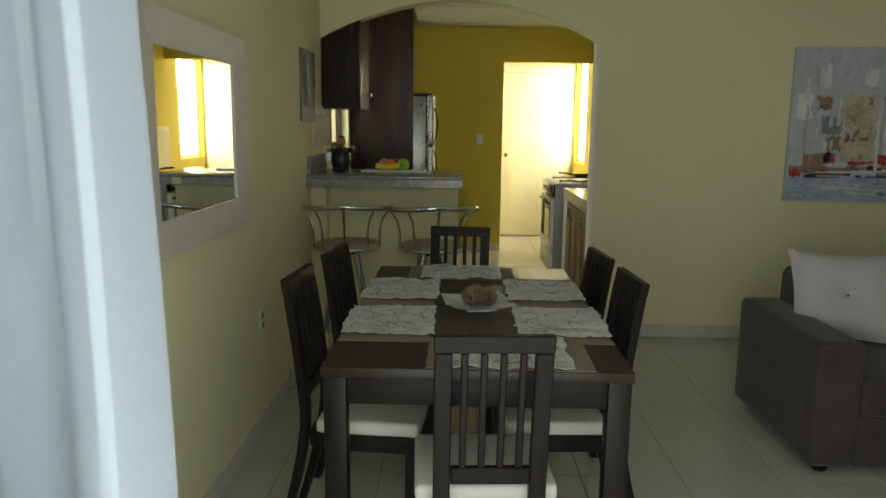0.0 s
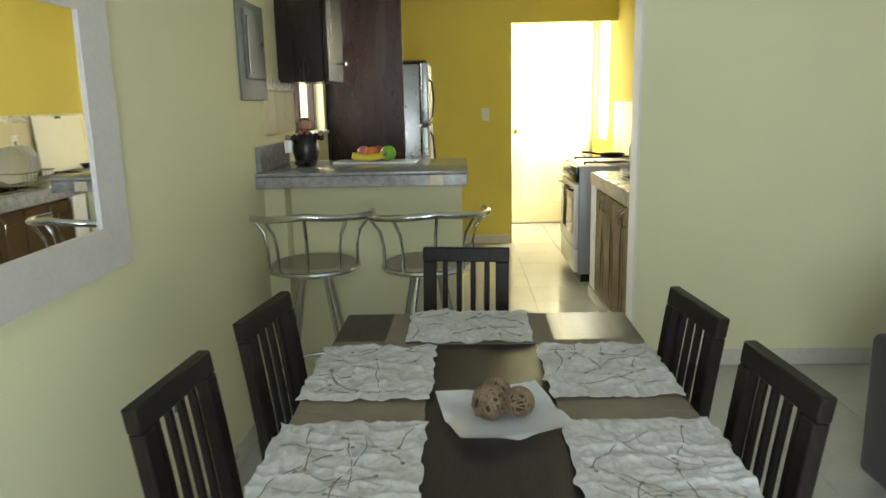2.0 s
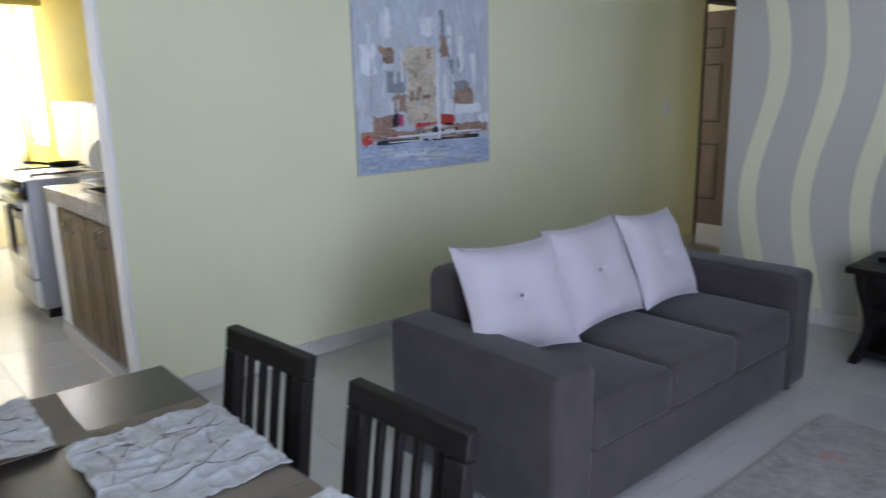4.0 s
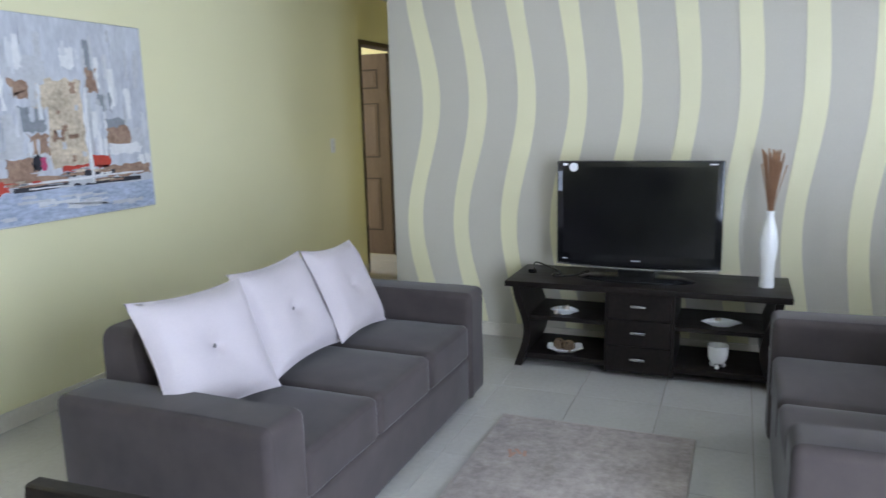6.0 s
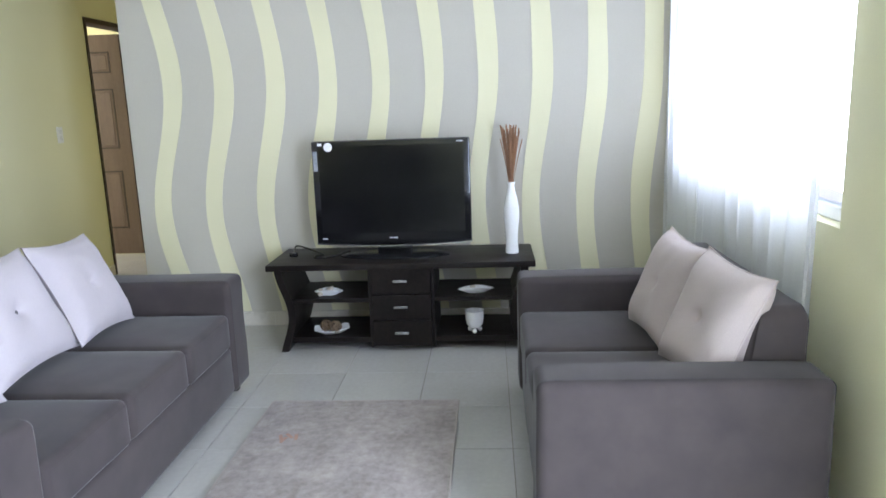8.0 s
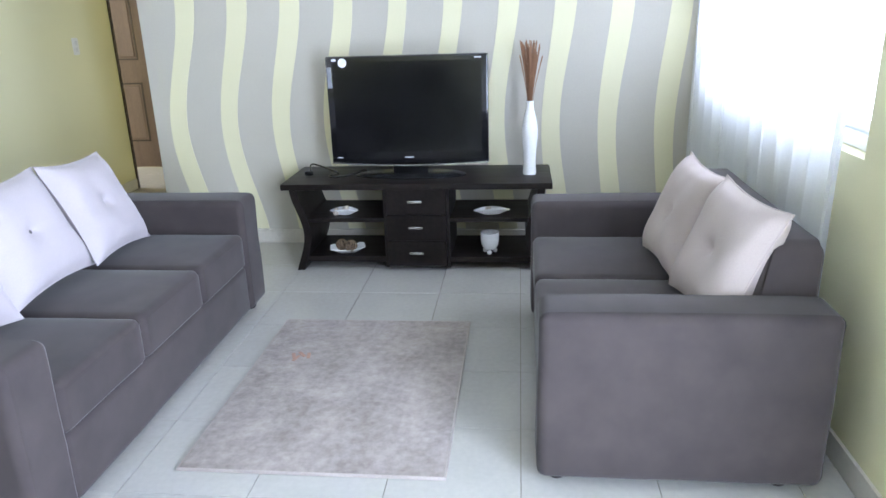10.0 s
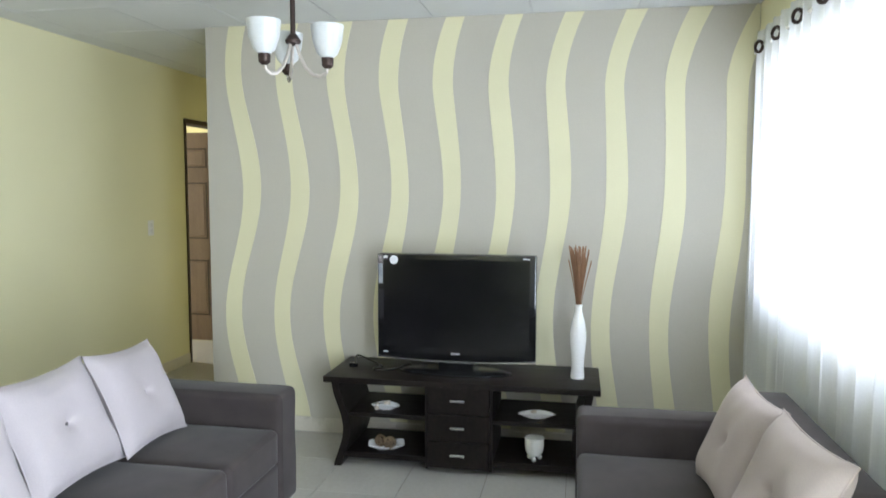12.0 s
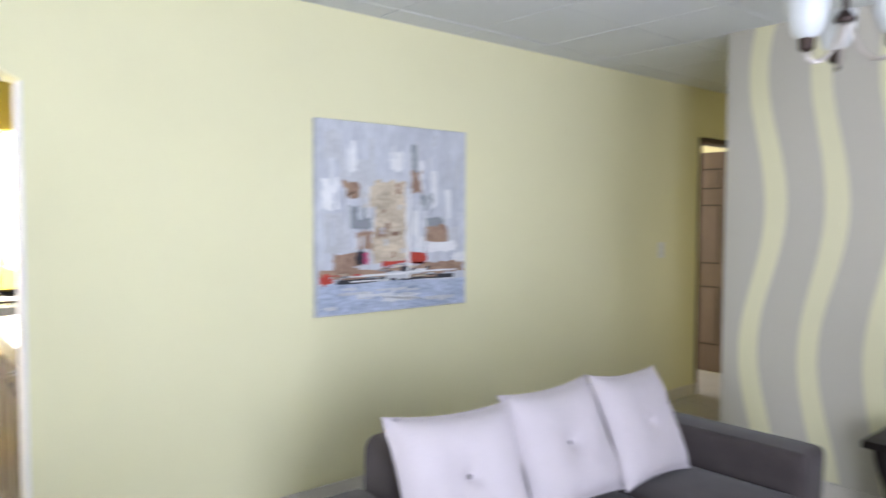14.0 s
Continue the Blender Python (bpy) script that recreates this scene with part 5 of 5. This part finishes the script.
for z0, z1 in ((0.04, 1.200), (1.213, 1.617)):
    d = part("door", box_bm(0.220, 0.272, 8.20, 8.865, z0, z1, 0.012, 3), M["steel"], fridge)
    hz0, hz1 = (0.80, 1.165) if z0 < 1 else (1.235, 1.515)
    part("handle", tube_bm([(0.27, 8.26, hz0), (0.294, 8.255, hz0 + 0.03), (0.306, 8.255, (hz0 + hz1) / 2), (0.294, 8.255, hz1 - 0.03), (0.27, 8.26, hz1)], 0.007, 8), M["dark_metal"], d, "curved dark handle")
part("top_cap", box_bm(XL + 0.04, 0.26, 8.23, 8.84, 1.618, 1.63, 0.004, 1), M["dark_metal"], fridge)

KX, KTOP = 1.395, 0.868
worktop = thing("worktop", "beige-grey stone worktop with a sink cut-out", "worktop")
SKX0, SKX1, SKY0, SKY1 = 1.50, 1.84, 7.35, 7.95
part("slab", boxes((KX - 0.025, XK, YP + 0.131, SKY0, 0.785, KTOP), (KX - 0.025, SKX0, SKY0, SKY1, 0.785, KTOP), (SKX1, XK, SKY0, SKY1, 0.785, KTOP), (KX - 0.025, XK, SKY1, 8.30, 0.785, KTOP)), M["granite"], worktop)
sink = thing("sink", "stainless steel sink set into the worktop", "sink")
part("basin", boxes((SKX0 + 0.001, SKX1 - 0.001, SKY0 + 0.001, SKY1 - 0.001, 0.72, 0.724), (SKX0 + 0.001, SKX0 + 0.004, SKY0 + 0.001, SKY1 - 0.001, 0.7245, KTOP), (SKX1 - 0.004, SKX1 - 0.001, SKY0 + 0.001, SKY1 - 0.001, 0.7245, KTOP), (SKX0 + 0.004, SKX1 - 0.004, SKY0 + 0.001, SKY0 + 0.004, 0.7245, KTOP), (SKX0 + 0.004, SKX1 - 0.004, SKY1 - 0.004, SKY1 - 0.001, 0.7245, KTOP)), M["steel"], sink)
part("rim", boxes((SKX0 - 0.02, SKX1 + 0.02, SKY0 - 0.02, SKY0, KTOP + 0.0005, KTOP + 0.006), (SKX0 - 0.02, SKX1 + 0.02, SKY1, SKY1 + 0.02, KTOP + 0.0005, KTOP + 0.006), (SKX0 - 0.02, SKX0, SKY0, SKY1, KTOP + 0.0005, KTOP + 0.006), (SKX1, SKX1 + 0.02, SKY0, SKY1, KTOP + 0.0005, KTOP + 0.006)), M["steel"], sink)
part("tap", tube_bm([(1.885, 7.65, KTOP + 0.001), (1.885, 7.65, KTOP + 0.20), (1.86, 7.65, KTOP + 0.25), (1.80, 7.65, KTOP + 0.26), (1.755, 7.65, KTOP + 0.22)], 0.011, 9), M["chrome"], sink, "chrome swan-neck tap")
structure("plinth", box_bm(KX - 0.03, XK, YP + 0.131, 8.30, 0.0, 0.075), M["tile"], "tiled plinth under the kitchen cabinets", "plinth")
structure("worktop_pier", box_bm(KX - 0.02, XK, 8.13, 8.30, 0.0755, 0.784), M["white_trim"], "white painted pier between cabinets and stove", "pier")
for i in range(2):
    y0, y1 = (7.035 + 0.545 * i, 7.035 + 0.545 * (i + 1) - 0.004)
    u = thing("base_cabinet", "brown wooden base cabinet with two doors under the worktop", "cabinet", group="base cabinets")
    part("body", box_bm(KX, XK - 0.01, y0, y1, 0.076, 0.784), M["base_wood"], u)
    for j in range(2):
        a = y0 + 0.004 + (y1 - y0) / 2 * j
        b = a + (y1 - y0) / 2 - 0.008
        d = part("door", box_bm(KX - 0.019, KX - 0.001, a, b, 0.085, 0.768, 0.003, 1), M["base_wood"], u)
        part("door_panel", box_bm(KX - 0.0235, KX - 0.0195, a + 0.06, b - 0.06, 0.145, 0.705, 0.002, 1), M["base_wood"], d)
        hy = b - 0.03 if j == 0 else a + 0.03
        part("handle", tube_bm([(KX - 0.019, hy, 0.66), (KX - 0.042, hy, 0.67), (KX - 0.047, hy, 0.705), (KX - 0.042, hy, 0.74), (KX - 0.019, hy, 0.75)], 0.006, 7), M["chrome"], d, "bowed chrome handle")

stove = thing("stove", "grey gas stove with white oven door and raised lid", "stove")
VY0, VY1, VX = 8.64, 9.36, 1.350
part("body", box_bm(VX, XK - 0.03, VY0, VY1, 0.06, 0.875, 0.006, 2), M["grey_enamel"], stove)
part("toe_kick", box_bm(VX + 0.02, XK - 0.04, VY0 + 0.01, VY1 - 0.01, 0.0, 0.059), M["black_plastic"], stove)
od = part("oven_door", box_bm(VX - 0.035, VX - 0.001, VY0 + 0.01, VY1 - 0.01, 0.26, 0.74, 0.008, 2), M["white_enamel"], stove)
part("oven_glass", box_bm(VX - 0.038, VX - 0.0355, VY0 + 0.09, VY1 - 0.09, 0.36, 0.62), M["black_plastic"], od, "dark oven glass")
part("oven_handle", tube_bm([(VX - 0.035, VY0 + 0.05, 0.69), (VX - 0.065, VY0 + 0.06, 0.70), (VX - 0.065, VY1 - 0.06, 0.70), (VX - 0.035, VY1 - 0.05, 0.69)], 0.009, 8), M["black_plastic"], od)
part("drawer", box_bm(VX - 0.03, VX - 0.001, VY0 + 0.01, VY1 - 0.01, 0.075, 0.25, 0.006, 2), M["white_enamel"], stove)
cp = part("control_panel", box_bm(VX - 0.03, VX - 0.001, VY0 + 0.005, VY1 - 0.005, 0.755, 0.868, 0.01, 2), M["black_plastic"], stove, "black control strip")
for k in range(5):
    kb = lathe_bm([(0.018, 0), (0.018, 0.012), (0.014, 0.022), (0.003, 0.023)], 14)
    kb.transform(pose(VX - 0.0305, VY0 + 0.07 + 0.095 * k, 0.812, 0, -90))
    part("knob", kb, M["steel"], cp)
for y in (VY0 + 0.13, VY1 - 0.13):
    part("pan_support", boxes((VX + 0.05, XK - 0.09, y - 0.006, y + 0.006, 0.885, 0.897), (VX + 0.14, VX + 0.152, y - 0.10, y + 0.10, 0.8975, 0.905), (VX + 0.38, VX + 0.392, y - 0.10, y + 0.10, 0.8975, 0.905), (VX + 0.05, VX + 0.062, y - 0.006, y + 0.006, 0.8755, 0.8845), (XK - 0.102, XK - 0.09, y - 0.006, y + 0.006, 0.8755, 0.8845)), M["dark_metal"], stove)
lid = box_bm(-0.006, 0.006, VY0 + 0.015, VY1 - 0.015, 0.0, 0.44, 0.004, 1)
lid.transform(pose(XK - 0.065, 0, 0.876, 0, 5, 0))
part("lid", lid, M["white_enamel"], stove, "raised white lid")
lh = box_bm(-0.02, -0.0065, (VY0 + VY1) / 2 - 0.04, (VY0 + VY1) / 2 + 0.04, 0.415, 0.435, 0.004, 1)
lh.transform(pose(XK - 0.065, 0, 0.876, 0, 5, 0))
part("lid_handle", lh, M["black_plastic"], stove, "black lid handle")

pan = thing("frying_pan", "black frying pan resting on the stove", "pan", pose(1.66, 9.02, 0.9055))
part("bowl", lathe_bm([(0.004, 0.0), (0.08, 0.0), (0.100, 0.03), (0.103, 0.031), (0.083, 0.006), (0.004, 0.005)], 28), M["black_plastic"], pan)
part("handle", tube_bm([(-0.098, 0, 0.026), (-0.16, 0.02, 0.038), (-0.23, 0.03, 0.043)], 0.009, 7), M["black_plastic"], pan)

M["towel"] = mat("grey_towel", (0.11, 0.10, 0.13), 0.95, vary=0.35, scale=20, fine=150, bump=0.003)
tw = bmesh.new()
g = []
for i in range(13):
    row = []
    for k in range(11):
        y = VY0 + 0.10 + 0.16 * i / 12
        row.append(tw.verts.new((VX - 0.078 - 0.006 * math.sin(i * 1.3) * (k / 10), y + 0.006 * math.sin(k), 0.71 - 0.30 * k / 10)))
    g.append(row)
f = [tw.faces.new((g[i][k], g[i + 1][k], g[i + 1][k + 1], g[i][k + 1])) for i in range(12) for k in range(10)]
bmesh.ops.solidify(tw, geom=f, thickness=0.006)
bmesh.ops.recalc_face_normals(tw, faces=tw.faces)
box_bm(VX - 0.078, VX - 0.050, VY0 + 0.10, VY0 + 0.26, 0.709, 0.715, bm=tw)
solid("dish_towel", tw, M["towel"], "dark grey towel hanging on the oven handle", "towel")

rack = thing("dish_rack", "chrome wire dish rack standing on the worktop", "dish rack", pose(1.72, 8.09, KTOP + 0.001))
for z in (0.012, 0.09):
    part("wire_frame", tube_bm([(-0.16, -0.19, z), (0.16, -0.19, z), (0.16, 0.19, z), (-0.16, 0.19, z)], 0.004, 6, close=True), M["chrome"], rack)
for i in range(9):
    y = -0.17 + 0.0425 * i
    part("wire", tube_bm([(-0.16, y, 0.09), (-0.15, y, 0.006), (0.15, y, 0.006), (0.16, y, 0.09)], 0.0025, 5), M["chrome"], rack)


def plate(m, r, label):
    bm = lathe_bm([(0.004, 0.0), (r * 0.6, 0.0), (r * 0.72, 0.006), (r, 0.020), (r * 0.99, 0.023), (r * 0.70, 0.010), (r * 0.58, 0.004), (0.004, 0.004)], 32)
    return solid("plate", bm, M["ceramic"], label, "plate", m, "plates in the dish rack")


for k in range(4):
    plate(pose(1.72, 8.07 + 0.045 * k, KTOP + 0.012 + 0.125, 82 + k, 0, 0), 0.125, "white dinner plate standing upright in the dish rack")
cup = thing("cutlery_holder", "dark cutlery holder with utensils by the sink", "cutlery holder", pose(1.85, 7.25, KTOP + 0.001))
part("holder", lathe_bm([(0.045, 0), (0.05, 0.10), (0.046, 0.10), (0.04, 0.006), (0.004, 0.006)], 16), M["black_plastic"], cup)
for k in range(5):
    part("utensil", tube_bm([(0.02 * math.cos(k), 0.02 * math.sin(k), 0.01), (0.045 * math.cos(k * 1.3), 0.045 * math.sin(k * 1.3), 0.20 + 0.01 * k)], 0.005, 6), M["base_wood"], cup)
wall_plate("power_outlet", "cream power outlet on the kitchen tiles", "power outlet", pose(XK - 0.009, 8.45, 1.13, 0, 0, -90), 1)

# ---- kitchen wall tiles ----
M["wall_tile"] = mat("cream_wall_tile", (0.74, 0.66, 0.42), 0.2, vary=0.05, scale=8, fine=50, random_object=0.03)
M["border_tile"] = mat("patterned_border_tile", (0.55, 0.42, 0.26), 0.3, vary=0.5, scale=45, fine=90, tint=(0.80, 0.72, 0.55), random_object=0.06)
splash = thing("tile_splashback", "cream wall tiles with a patterned border above the worktop", "splashback", kind="structure")
me_tile = mesh_of("wall_tile", box_bm(-0.007, 0, 0.001, 0.199, 0.001, 0.199, 0.001, 1), M["wall_tile"], False)
me_border = mesh_of("border_tile", box_bm(-0.009, 0, 0.001, 0.199, 0.001, 0.054, 0.001, 1), M["border_tile"], False)
ny = 16
for i in range(ny):
    for k in range(2):
        o = new("wall_tile", me_tile)
        o.parent = splash
        o.location = (XK - 0.0005, YP + 0.14 + 0.2 * i, KTOP + 0.002 + 0.2 * k)
    o = new("border_tile", me_border)
    o.parent = splash
    o.location = (XK - 0.0005, YP + 0.14 + 0.2 * i, KTOP + 0.402)
bar_splash = thing("tile_splashback", "cream wall tiles with a patterned border beside the bar", "splashback", kind="structure")
me_t2 = mesh_of("wall_tile", box_bm(0, 0.007, 0.001, 0.199, 0.001, 0.199, 0.001, 1), M["wall_tile"], False)
me_b2 = mesh_of("border_tile", box_bm(0, 0.009, 0.001, 0.199, 0.001, 0.054, 0.001, 1), M["border_tile"], False)
for y in (6.59, 6.79, 6.99):
    o = new("wall_tile", me_t2)
    o.parent, o.location = bar_splash, (XL + 0.0005, y, 1.226)
    o = new("border_tile", me_b2)
    o.parent, o.location = bar_splash, (XL + 0.0005, y, 1.427)

# ---- floor tiles ----
floor_tiles = thing("floor_tiles", "glossy beige ceramic floor tiles in a square grid", "floor", kind="structure")
T = 0.398
me_floor = mesh_of("floor_tile", box_bm(0.0012, T - 0.0012, 0.0012, T - 0.0012, -0.008, 0.0, 0.0008, 1), M["tile"], False)
me_far = bmesh.new()
count = 0
x = 3.761 - T * 11
while x < 7.6:
    y = 4.14 - T * 5
    while y < 11.4:
        inside = (XL - 0.3 < x and x + T < XS + 0.5 and 2.5 < y and y + T < YP + 0.4) or (x + T < XK + 0.3 and YP < y)
        if inside and count < 300 and y < 9.3:
            o = new("floor_tile", me_floor)
            o.parent, o.location = floor_tiles, (x, y, random.uniform(-0.0004, 0.0))
            count += 1
        elif y > 2.3:
            box_bm(x + 0.0012, x + T - 0.0012, y + 0.0012, y + T - 0.0012, -0.008, -0.0002, bm=me_far)
        y += T
    x += T
part("floor_tile_field", me_far, M["tile"], floor_tiles, smooth=False)
